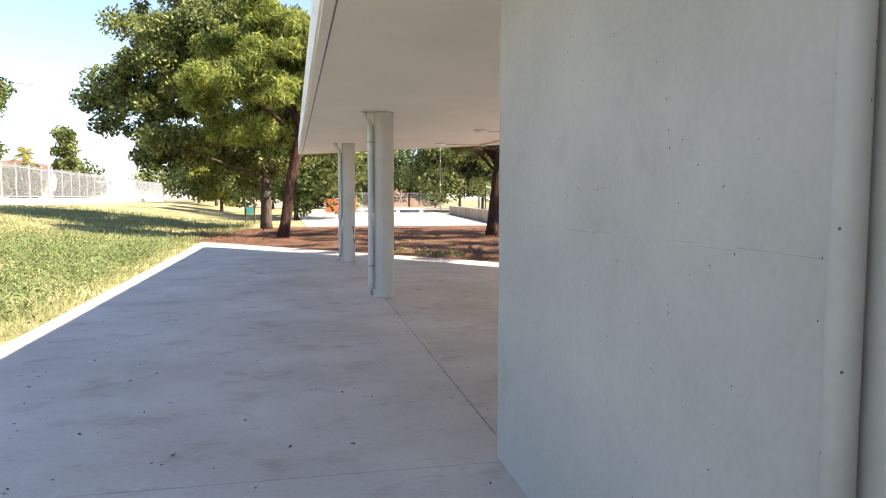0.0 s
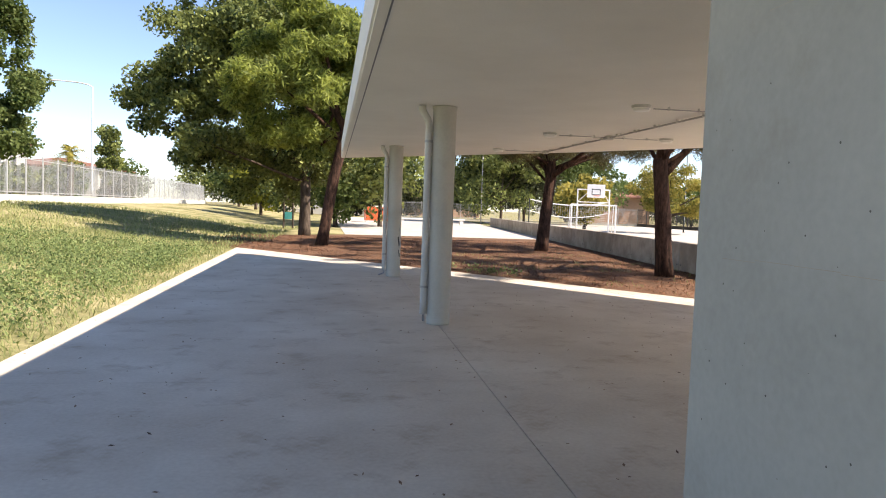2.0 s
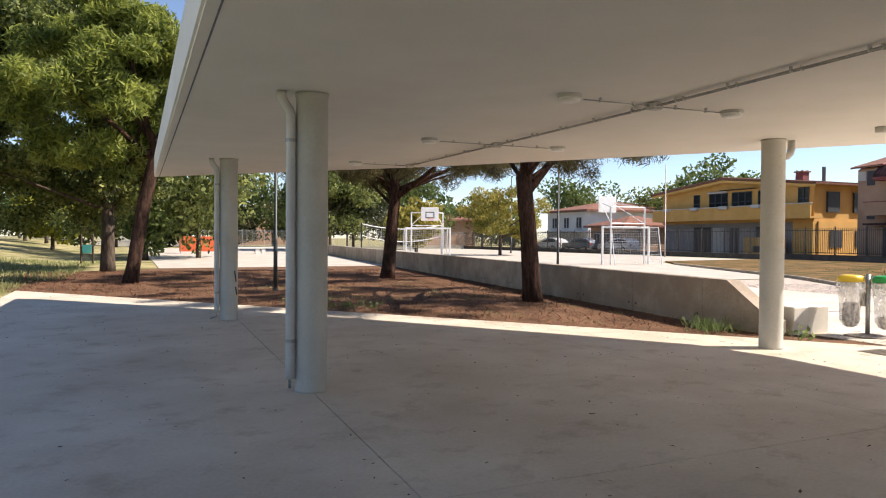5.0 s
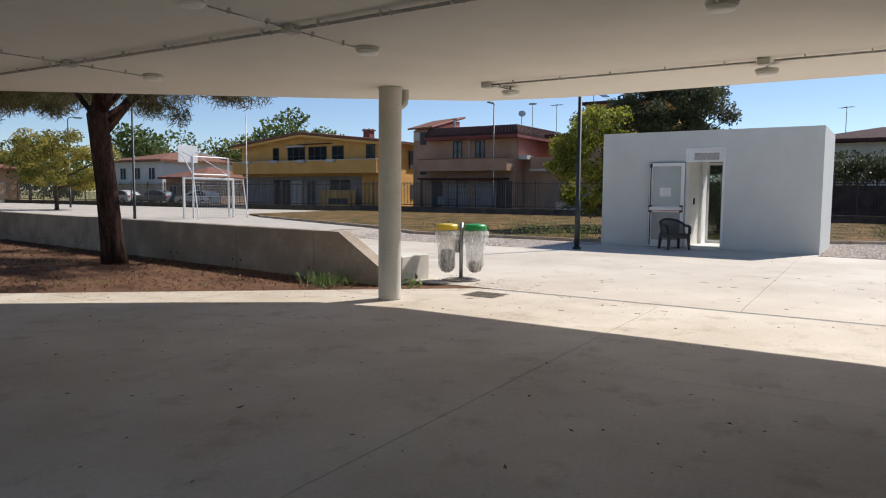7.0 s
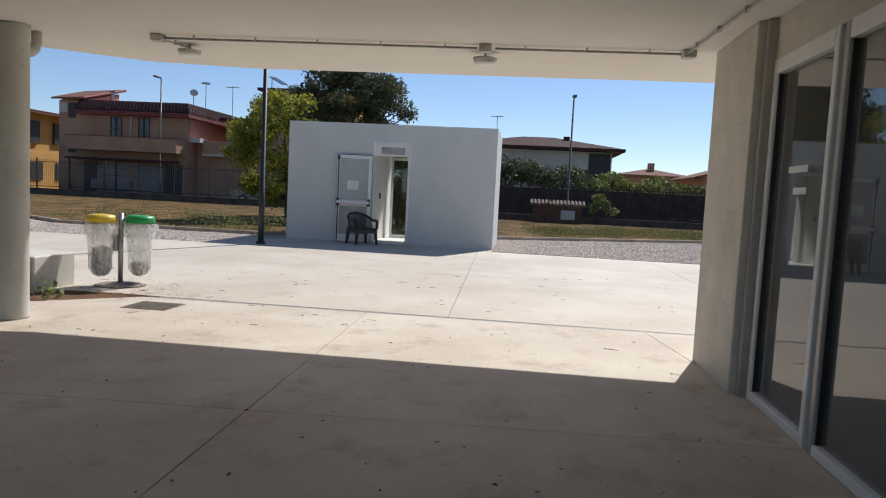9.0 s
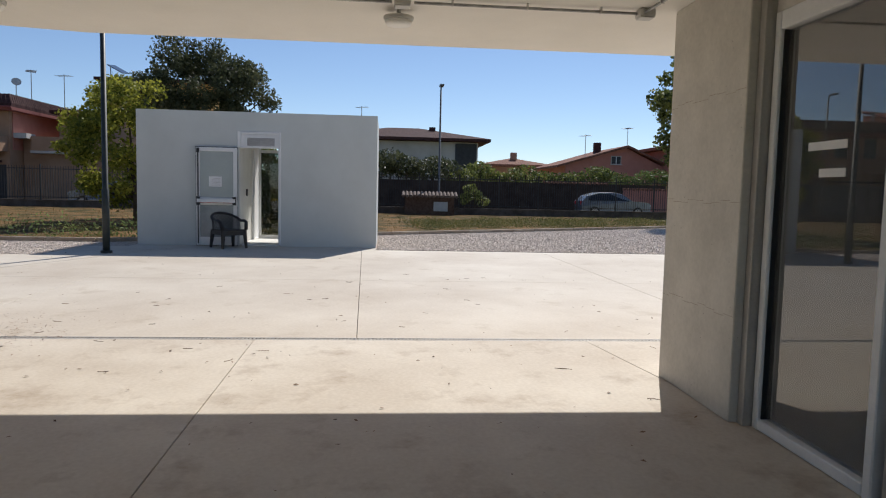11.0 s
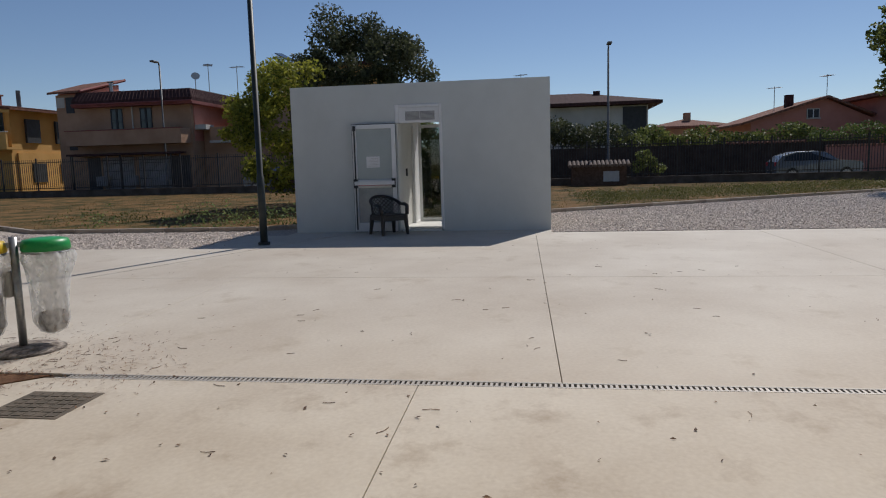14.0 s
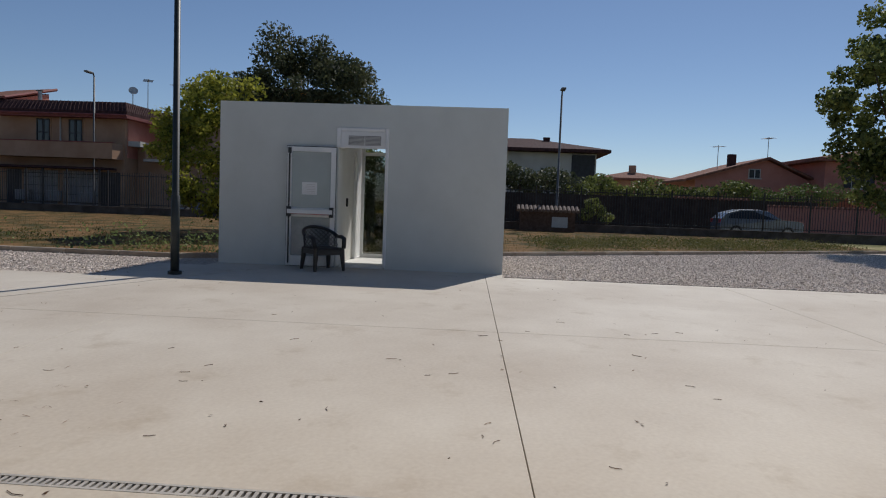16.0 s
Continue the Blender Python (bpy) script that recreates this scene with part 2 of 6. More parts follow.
M_green = shade("green_plastic", (0.01, 0.27, 0.055), (0.02, 0.36, 0.08), 6, 0.4, 0.03)
M_orange = shade("orange_mesh", (0.62, 0.10, 0.03), (0.75, 0.16, 0.05), 6, 0.6, 0.1)
M_trash = shade("brown_litter", (0.10, 0.075, 0.055), (0.42, 0.36, 0.30), 14, 0.8, 0.5, bump_dist=0.02)
M_paper = shade("white_paper", (0.74, 0.74, 0.73), (0.80, 0.80, 0.79), 6, 0.8, 0.02)
M_ink = shade("grey_print", (0.16, 0.16, 0.17), (0.22, 0.22, 0.23), 10, 0.8, 0.0)
M_red = shade("red_plastic", (0.35, 0.012, 0.02), (0.45, 0.02, 0.03), 10, 0.4, 0.0)
M_room = shade("white_room_paint", (0.70, 0.69, 0.65), (0.78, 0.77, 0.73), 2, 0.8, 0.03)
M_screen = shade("dark_screen", (0.05, 0.036, 0.03), (0.085, 0.062, 0.052), 2, 0.8, 0.05, spec=0.1)
M_whitehouse = shade("white_house_render", (0.62, 0.61, 0.58), (0.70, 0.69, 0.66), 0.8, 0.9, 0.1)
M_dark = shade("dark_interior", (0.42, 0.40, 0.37), (0.50, 0.48, 0.445), 2, 0.8, 0.05)
M_lens = shade("frosted_lens", (0.84, 0.83, 0.80), (0.90, 0.89, 0.86), 4, 0.35, 0.0)
M_ochre = shade("yellow_house_render", (0.60, 0.335, 0.09), (0.69, 0.405, 0.13), 0.8, 0.9, 0.1)
M_tan = shade("tan_house_render", (0.38, 0.235, 0.155), (0.46, 0.30, 0.205), 0.8, 0.9, 0.1, spec=0.1)
M_pink = shade("pink_house_render", (0.48, 0.20, 0.155), (0.56, 0.255, 0.20), 0.8, 0.9, 0.1)
M_cream = shade("cream_house_render", (0.48, 0.46, 0.42), (0.58, 0.56, 0.52), 0.8, 0.9, 0.1)
M_greyrend = shade("grey_house_render", (0.26, 0.25, 0.25), (0.34, 0.33, 0.33), 0.8, 0.9, 0.1)
M_tile = shade("roof_tile", (0.16, 0.075, 0.055), (0.30, 0.16, 0.115), 3, 0.85, 0.5, 20, bump_dist=0.03, stretch=(1, 4, 1), spec=0.1)
M_tiledark = shade("dark_roof_tile", (0.045, 0.022, 0.022), (0.095, 0.05, 0.048), 3, 0.85, 0.5, 20, bump_dist=0.03, stretch=(1, 4, 1), spec=0.1)
M_eave = shade("dark_red_eave", (0.20, 0.055, 0.05), (0.27, 0.08, 0.07), 3, 0.8, 0.1)
M_winglass = shade("window_glass", (0.015, 0.018, 0.022), (0.03, 0.034, 0.04), 0.5, 0.08, 0.0)
M_lampgrey = shade("dark_grey_paint", (0.10, 0.10, 0.10), (0.15, 0.15, 0.15), 4, 0.5, 0.05)
M_greytile = shade("grey_roof_tile", (0.13, 0.10, 0.085), (0.25, 0.20, 0.17), 3, 0.85, 0.4, 20, spec=0.1)
M_shutter = shade("dark_shutter", (0.025, 0.027, 0.032), (0.045, 0.047, 0.053), 4, 0.6, 0.2)
M_brick = shade("brick_brown", (0.10, 0.06, 0.042), (0.17, 0.11, 0.08), 8, 0.9, 0.3, spec=0.1)
M_carsilver = shade("silver_car_paint", (0.22, 0.25, 0.29), (0.28, 0.31, 0.35), 3, 0.25, 0.0, metal=0.5)
M_carwhite = shade("white_car_paint", (0.62, 0.62, 0.62), (0.70, 0.70, 0.70), 3, 0.25, 0.0)
M_tyre = shade("tyre_rubber", (0.015, 0.015, 0.015), (0.025, 0.025, 0.025), 8, 0.8, 0.1)
M_netwhite = shade("white_net", (0.62, 0.62, 0.60), (0.72, 0.72, 0.70), 8, 0.7, 0.0)
M_dimpane = glassy("dim_pane", (0.52, 0.56, 0.55), 0.0, 1.6)
M_pane = glassy("clear_pane", (0.80, 0.84, 0.83))
# last value: pale film that lifts the pane as a lit room would
M_darkpane = glassy("dark_pane", (0.78, 0.81, 0.80), 0.0, 2.6, 0.10)
M_bag = bpy.data.materials.new("clear_bag")
M_bag.use_nodes = True
_n, _l = M_bag.node_tree.nodes, M_bag.node_tree.links
_t, _x = _n.new("ShaderNodeBsdfTransparent"), _n.new("ShaderNodeMixShader")
_w = _n.new("ShaderNodeTexNoise")
_w.inputs["Scale"].default_value = 9.0
_r = _n.new("ShaderNodeMapRange")
_r.inputs[1].default_value, _r.inputs[2].default_value, _r.inputs[3].default_value, _r.inputs[4].default_value = 0.35, 0.65, 0.26, 0.66
_n["Principled BSDF"].inputs["Base Color"].default_value = (0.85, 0.85, 0.84, 1)
_n["Principled BSDF"].inputs["Roughness"].default_value = 0.25
_l.new(_w.outputs[0], _r.inputs[0])
_l.new(_r.outputs[0], _x.inputs[0])
_l.new(_t.outputs[0], _x.inputs[1])
_l.new(_n["Principled BSDF"].outputs[0], _x.inputs[2])
_l.new(_x.outputs[0], _n["Material Output"].inputs[0])
M_grate = shade("dull_grate", (0.38, 0.35, 0.31), (0.50, 0.465, 0.415), 12, 0.6, 0.05, metal=0.15)
M_needle = shade("brown_needles", (0.075, 0.032, 0.018), (0.25, 0.125, 0.072), 9, 0.9, 0.1, vary=0.8, island=True, spec=0.1)


# ---- building blocks ----
def mesh_of(name, bm, material, smooth=False):
    me = bpy.data.meshes.new(name)
    bm.to_mesh(me)
    bm.free()
    if smooth:
        for p in me.polygons:
            p.use_smooth = True
    me.materials.append(material)
    return me


def part(name, bm, material, parent=None, label="", smooth=False, at=None):
    """Links a bmesh, or a mesh, as one object under a thing or a part."""
    me = mesh_of(name, bm, material, smooth) if isinstance(bm, bmesh.types.BMesh) else bm
    ob = new(name, me)
    ob.parent = parent
    if at is not None:
        ob.matrix_basis = at
    if label:
        ob["label"] = label
    return ob


def thing(name, at, label, category, group="", kind=""):
    ob = new(name)
    ob.matrix_basis = at if isinstance(at, Matrix) else pose(*at)
    return tagged(ob, label, category, group, kind)


def box(bm, x0, x1, y0, y1, z0, z1, bevel=0.0, m=None):
    """Adds a box, with its edges rounded off by bevel."""
    g = bmesh.ops.create_cube(bm, size=1.0)["verts"]
    for v in g:
        v.co = Vector(((x0 + x1) / 2 + v.co.x * (x1 - x0), (y0 + y1) / 2 + v.co.y * (y1 - y0), (z0 + z1) / 2 + v.co.z * (z1 - z0)))
    if bevel:
        ed = {e for v in g for e in v.link_edges}
        r = bmesh.ops.bevel(bm, geom=list(ed), offset=bevel, segments=1, affect="EDGES")
        g = list({v for f in r["faces"] for v in f.verts} | {v for v in g if v.is_valid})
    if m is not None:
        bmesh.ops.transform(bm, matrix=m, verts=g)
    return bm


def boxed(x0, x1, y0, y1, z0, z1, bevel=0.0):
    return box(bmesh.new(), x0, x1, y0, y1, z0, z1, bevel)


def prism(bm, pts, z0, z1):
    """Adds an upright prism over a plan outline, which runs against the clock."""
    lo = [bm.verts.new((x, y, z0)) for x, y in pts]
    hi = [bm.verts.new((x, y, z1)) for x, y in pts]
    bm.faces.new(hi)
    bm.faces.new(lo[::-1])
    k = len(pts)
    for i in range(k):
        bm.faces.new((lo[i], lo[(i + 1) % k], hi[(i + 1) % k], hi[i]))
    return bm


def tube(bm, pts, radii, seg=10, cap=True, wobble=0.0):
    """Adds a round tube along points, with a radius at each."""
    rings = []
    pts = [Vector(p) for p in pts]
    if not hasattr(radii, "__len__"):
        radii = [radii] * len(pts)
    for i, p in enumerate(pts):
        d = (pts[min(i + 1, len(pts) - 1)] - pts[max(i - 1, 0)]).normalized()
        if i == 0:
            a = d.cross(Vector((0, 0, 1)))
            a = a.normalized() if a.length > 0.05 else d.cross(Vector((1, 0, 0))).normalized()
        else:
            a = (a - d * a.dot(d)).normalized()
        b = d.cross(a)
        ring = []
        for k in range(seg):
            th = 2 * math.pi * k / seg
            r = radii[i] * (1 + wobble * (random.random() - 0.5))
            ring.append(bm.verts.new(p + a * (r * math.cos(th)) + b * (r * math.sin(th))))
        rings.append(ring)
    for r0, r1 in zip(rings, rings[1:]):
        for k in range(seg):
            bm.faces.new((r0[k], r0[(k + 1) % seg], r1[(k + 1) % seg], r1[k]))
    if cap:
        bm.faces.new(rings[0][::-1])
        bm.faces.new(rings[-1])
    bmesh.ops.recalc_face_normals(bm, faces=bm.faces)
    return bm


def lathe(bm, profile, seg=24, cx=0.0, cy=0.0):
    """Adds a turned shape from (radius, height) pairs."""
    rings = [[bm.verts.new((cx + r * math.cos(2 * math.pi * k / seg), cy + r * math.sin(2 * math.pi * k / seg), z)) for k in range(seg)] for r, z in profile]
    for r0, r1 in zip(rings, rings[1:]):
        for k in range(seg):
            bm.faces.new((r0[k], r0[(k + 1) % seg], r1[(k + 1) % seg], r1[k]))
    bm.faces.new(rings[0][::-1])
    bm.faces.new(rings[-1])
    bmesh.ops.recalc_face_normals(bm, faces=bm.faces)
    return bm


def quads(name, corners, material):
    """A mesh of loose quads from an array of shape (n, 4, 3)."""
    k = len(corners)
    me = bpy.data.meshes.new(name)
    me.from_pydata(corners.reshape(-1, 3).tolist(), [], np.arange(4 * k).reshape(k, 4).tolist())
    me.materials.append(material)
    return me


def structure(name, bm, material, label="", category="", smooth=False):
    return tagged(part(name, bm, material, None, label, smooth), label, category, "", "structure")


# ---- ground ----
def rise(x, y):
    """Height of the lawn: level round the slabs, rising to the street on the west."""
    u = min(max((-4.0 - x) / 12.0, 0.0), 1.0)
    return -0.03 + 0.95 * u * u * (3 - 2 * u) + 0.05 * u * noise.noise(Vector((x * 0.35, y * 0.35, 0)))


def ground_sheet():
    bm = bmesh.new()
    xs = [-900, -300, -120, -60, -40, -30, -25] + [-20 + i for i in range(24)] + [6, 9, 13, 18, 24, 30, 38, 46, 60, 120, 300, 900]
    ys = [-900, -300, -100, -40, -20, -10] + [-6 + i * 1.5 for i in range(50)] + [72, 80, 90, 105, 120, 150, 300, 900]
    grid = [[bm.verts.new((x, y, rise(x, y) if abs(x) < 500 and abs(y) < 500 else 0.0)) for x in xs] for y in ys]
    for r0, r1 in zip(grid, grid[1:]):
        for i in range(len(xs) - 1):
            bm.faces.new((r0[i], r0[i + 1], r1[i + 1], r1[i]))
    return bm


structure("ground", ground_sheet(), M_lawn, "dry yellow-green lawn sloping gently up to the street", "lawn", True)

EDGE_S, EDGE_N = (-2.52, -6.0), (-3.52, 23.70)       # west edge of the canopy's slab
DIAG = -1.104                                        # slope of the slab's slanting north edge


def flat(name, pts, z, material, label, category, thick=0.1):
    return structure(name, prism(bmesh.new(), pts, z - thick, z), material, label, category)


flat("needle_bed", [(-3.6, 23.55), (8.4, 10.25), (8.9, 10.9), (8.0, 14.0), (8.25, 17.0), (10.0, 36.2), (-0.3, 35.6), (-6.5, 31.0), (-6.0, 25.5)], -0.012, M_dirt, "reddish bed of fallen pine needles under the trees", "ground")
flat("plaza", [(-0.3, 35.6), (10.0, 36.2), (14.0, 85), (-2.0, 88)], -0.004, M_court, "pale sunlit concrete path beyond the pine bed", "pavement")
flat("court", [(9.4, 24.1), (20.4, 22.0), (25.5, 34.2), (28, 38), (37.8, 40.5), (36, 84), (16, 85), (10.2, 36)], -0.006, M_court, "pale dusty concrete sports court", "court")
flat("gravel_bed", [(15.3, 22.0), (15.3, 12.8), (17.3, 12.5), (17.3, -3), (22, -8), (31.5, -7.5), (22.65, 6.4), (18.4, 13.1), (18.4, 18.6), (20.4, 22)], -0.010, M_gravel, "pale crushed gravel strip beside the slab", "gravel")
flat("road", [(41.2, -60), (45.5, -60), (45.5, 100), (41.2, 100)], 0.0, M_road, "grey asphalt street beyond the fence", "road")
flat("east_lawn", [(18.55, 13.2), (22.8, 6.5), (31.7, -7.6), (39.7, -7.6), (39.7, 40), (28.2, 37.8), (25.75, 34.0), (20.75, 21.8), (18.55, 18.5)], 0.045, M_lawn2, "dry patchy grass strip before the iron fence", "lawn", 0.2)


def kerb():
    line = [Vector(p) for p in ((25.6, 34.0), (20.6, 21.8), (18.47, 18.6), (18.47, 13.15), (22.7, 6.45), (31.6, -7.6))]
    th = thing("kerb", (0, 0, 0), "low grey concrete kerb between gravel and grass", "kerb", kind="structure")
    for a, b in zip(line, line[1:]):
        n = max(1, round((b - a).length / 1.0))
        for i in range(n):
            p, q = a.lerp(b, i / n), a.lerp(b, (i + 1) / n)
            d = q - p
            m = Matrix.Translation((p.x, p.y, 0)) @ Matrix.Rotation(math.atan2(d.y, d.x), 4, "Z")
            part("kerb_stone", boxed(0.004, d.length - 0.004, -0.06, 0.06, -0.1, 0.085, 0.012), M_rwall, th, at=m)


kerb()


# ---- slabs, cut into bays by open joints ----
def cut(polys, p, d, gap=0.006, where=None):
    """Splits convex outlines by the line through p along d, with a gap."""
    nx, ny = -d[1], d[0]
    ln = math.hypot(nx, ny)
    nx, ny = nx / ln, ny / ln
    out = []
    for poly in polys:
        cx, cy = sum(q[0] for q in poly) / len(poly), sum(q[1] for q in poly) / len(poly)
        if where and not where(cx, cy):
            out.append(poly)
            continue
        for side in (1, -1):
            keep = []
            for a, b in zip(poly, poly[1:] + poly[:1]):
                da = ((a[0] - p[0]) * nx + (a[1] - p[1]) * ny) * side - gap / 2
                db = ((b[0] - p[0]) * nx + (b[1] - p[1]) * ny) * side - gap / 2
                if da >= 0:
                    keep.append(a)
                if (da > 0) != (db > 0) and abs(da - db) > 1e-9:
                    t = da / (da - db)
                    keep.append((a[0] + t * (b[0] - a[0]), a[1] + t * (b[1] - a[1])))
            if len(keep) > 2:
                out.append(keep)
    return out


def slab(name, polys, label, material):
    th = thing(name, (0, 0, 0), label, "concrete floor", kind="structure")
    for poly in polys:
        bm = prism(bmesh.new(), poly, -0.10, 0.0)
        top = [e for e in bm.edges if all(v.co.z > -0.01 for v in e.verts)]
        bmesh.ops.bevel(bm, geom=top, offset=0.002, segments=1, affect="EDGES")
        part("slab_bay", bm, material, th)
    return th


west = [[EDGE_S, (8.27, -6.0), (8.27, 10.27), EDGE_N]]
west = cut(west, (4.67, 7.656), (1.0, 0.021))
west = cut(west, (0.947, 7.0), (-0.008, 1.0))
west = cut(west, (4.88, 7.45), (-0.054, 1.0))
west = cut(west, (7.24, 4.655), (0.91, 0.14), where=lambda x, y: x > 4.9 and y < 7)
west = cut(west, (0.0, 4.04), (1.0, 0.02), where=lambda x, y: x < 0.9 and y < 7)
slab("floor", west, "pale worn concrete slab with brown stains and sawn joints", M_slab)
east = [[(8.37, -8.0), (17.34, -8.0), (17.34, 12.9), (8.37, 12.9)]]
east = cut(east, (8.41, 6.86), (8.4, 0.25))
east = cut(east, (12.26, 0.0), (0.0, 1.0))
east = cut(east, (12.6, 3.12), (1.0, 0.01), where=lambda x, y: y < 7)
east = cut(east, (9.4, 10.67), (3.0, 0.06), where=lambda x, y: x < 12.2 and y > 7)
east = cut(east, (12.05, 12.95), (2.75, -1.08), gap=0.03, where=lambda x, y: x > 12.2 and y > 7)
east.append([(17.3401, 6.83), (20.9, 6.83), (20.9, 12.05), (17.3401, 12.05)])
east.append([(8.9, 12.906), (15.35, 12.906), (15.35, 22.0), (9.3, 24.0)])
slab("yard_slab", east, "sunlit pale concrete yard slab with joints", M_yard)
structure("slab_bed", prism(bmesh.new(), [(-2.4, -5.9), (17.3, -7.9), (17.3, 12.8), (8.3, 12.8), (8.3, 10.2), (-3.4, 23.3)], -0.2, -0.02), M_bed, "dark sub-base showing in the joints", "bed")


structure("edging_strip", boxed(17.346, 17.372, -8.0, 6.8, -0.1, 0.006), M_bed, "thin dark edging between slab and gravel", "edging")


# ---- canopy roof and columns ----
CEIL, TOP = 2.60, 3.07
ROOF = [(0.25, -6.0), (8.63, -6.0), (8.63, 9.2), (8.38, 10.3), (7.3, 11.7), (4.3, 15.4), (-0.40, 20.15)]


def roof():
    bm = prism(bmesh.new(), ROOF, CEIL, TOP)
    ed = [e for e in bm.edges if abs(e.verts[0].co.z - e.verts[1].co.z) < 0.01]
    bmesh.ops.bevel(bm, geom=ed, offset=0.02, segments=2, affect="EDGES")
    ob = structure("canopy_roof", bm, M_soffit, "white painted concrete canopy with a smooth soffit", "roof")
    # drip groove along the soffit's west edge
    bm = bmesh.new()
    a, b = Vector((0.32, -6.0, 0)), Vector((-0.33, 19.95, 0))
    d = b - a
    box(bm, 0, d.length, -0.006, 0.006, CEIL - 0.003, CEIL + 0.004, m=Matrix.Translation((a.x + 0.03, a.y, 0)) @ Matrix.Rotation(math.atan2(d.y, d.x), 4, "Z"))
    part("drip_groove", bm, M_ink, ob, "dark drip groove")
    return ob


roof()


def column(x, y, pipe, label, kick=0.0):
    th = thing("column", (x, y, 0), label, "column", "canopy columns")
    bm = lathe(bmesh.new(), [(0.142, 0.0), (0.140, 0.02), (0.140, CEIL - 0.03), (0.147, CEIL - 0.028), (0.147, CEIL - 0.002)], 32)
    part("shaft", bm, M_conc, th, smooth=False)
    for p in th.children[0].data.polygons:
        p.use_smooth = abs(p.normal.z) < 0.5
    if pipe == "full":
        a = 3.3
        ux, uy = math.cos(a), math.sin(a)
        bm = bmesh.new()
        tube(bm, [(ux * 0.275, uy * 0.275, CEIL - 0.005), (ux * 0.275, uy * 0.275, CEIL - 0.05), (ux * 0.245, uy * 0.245, CEIL - 0.11), (ux * 0.205, uy * 0.205, CEIL - 0.16), (ux * 0.19, uy * 0.19, CEIL - 0.22), (ux * 0.19, uy * 0.19, 0.2), (ux * 0.19, uy * 0.19, 0.12)], 0.042, 14)
        part("downpipe", bm, M_pvc, th, "painted drain pipe", True)
        a2 = a - 0.45
        bm = bmesh.new()
        tube(bm, [(math.cos(a2) * 0.185, math.sin(a2) * 0.185, CEIL - 0.12), (math.cos(a2) * 0.185, math.sin(a2) * 0.185, 0.14), (math.cos(a2) * (0.185 + kick * 0.1), math.sin(a2) * (0.185 + kick * 0.1), 0.06), (math.cos(a2) * (0.185 + kick), math.sin(a2) * (0.185 + kick), 0.02)], 0.013, 10)
        part("conduit", bm, M_steel, th, "dark steel conduit", True)
        for z in (0.45, CEIL - 0.42):
            bm = bmesh.new()
            tube(bm, [(ux * 0.19, uy * 0.19, z - 0.015), (ux * 0.19, uy * 0.19, z + 0.015)], 0.047, 14)
            part("pipe_clip", bm, M_steel, th)
    elif pipe == "top":
        bm = bmesh.new()
        tube(bm, [(0.27, -0.03, CEIL - 0.003), (0.27, -0.03, CEIL - 0.10), (0.25, -0.03, CEIL - 0.16), (0.20, -0.03, CEIL - 0.20), (0.13, -0.02, CEIL - 0.21)], 0.045, 14)
        part("drain_elbow", bm, M_pvc, th, "pale plastic drain elbow", True)
    return th


column(0.925, 10.33, "full", "round white concrete column with a drain pipe beside it")
col2 = column(0.735, 15.91, "full", "round white concrete column scuffed black low down", 0.11)
column(6.755, 10.66, "top", "round pale concrete column with a short drain elbow")
for z, h, a in ((0.62, 0.17, 5.5), (0.40, 0.13, 5.65)):
    bm = bmesh.new()
    r = 0.1435
    for k in range(4):
        aa = a - 0.06 * k
        box(bm, r - 0.004, r + 0.001, -0.012, 0.012, z + h * k / 4, z + h * (k + 1) / 4 + 0.01, m=Matrix.Rotation(aa, 4, "Z"))
    part("scuff_mark", bm, M_black, col2, "black scuff")


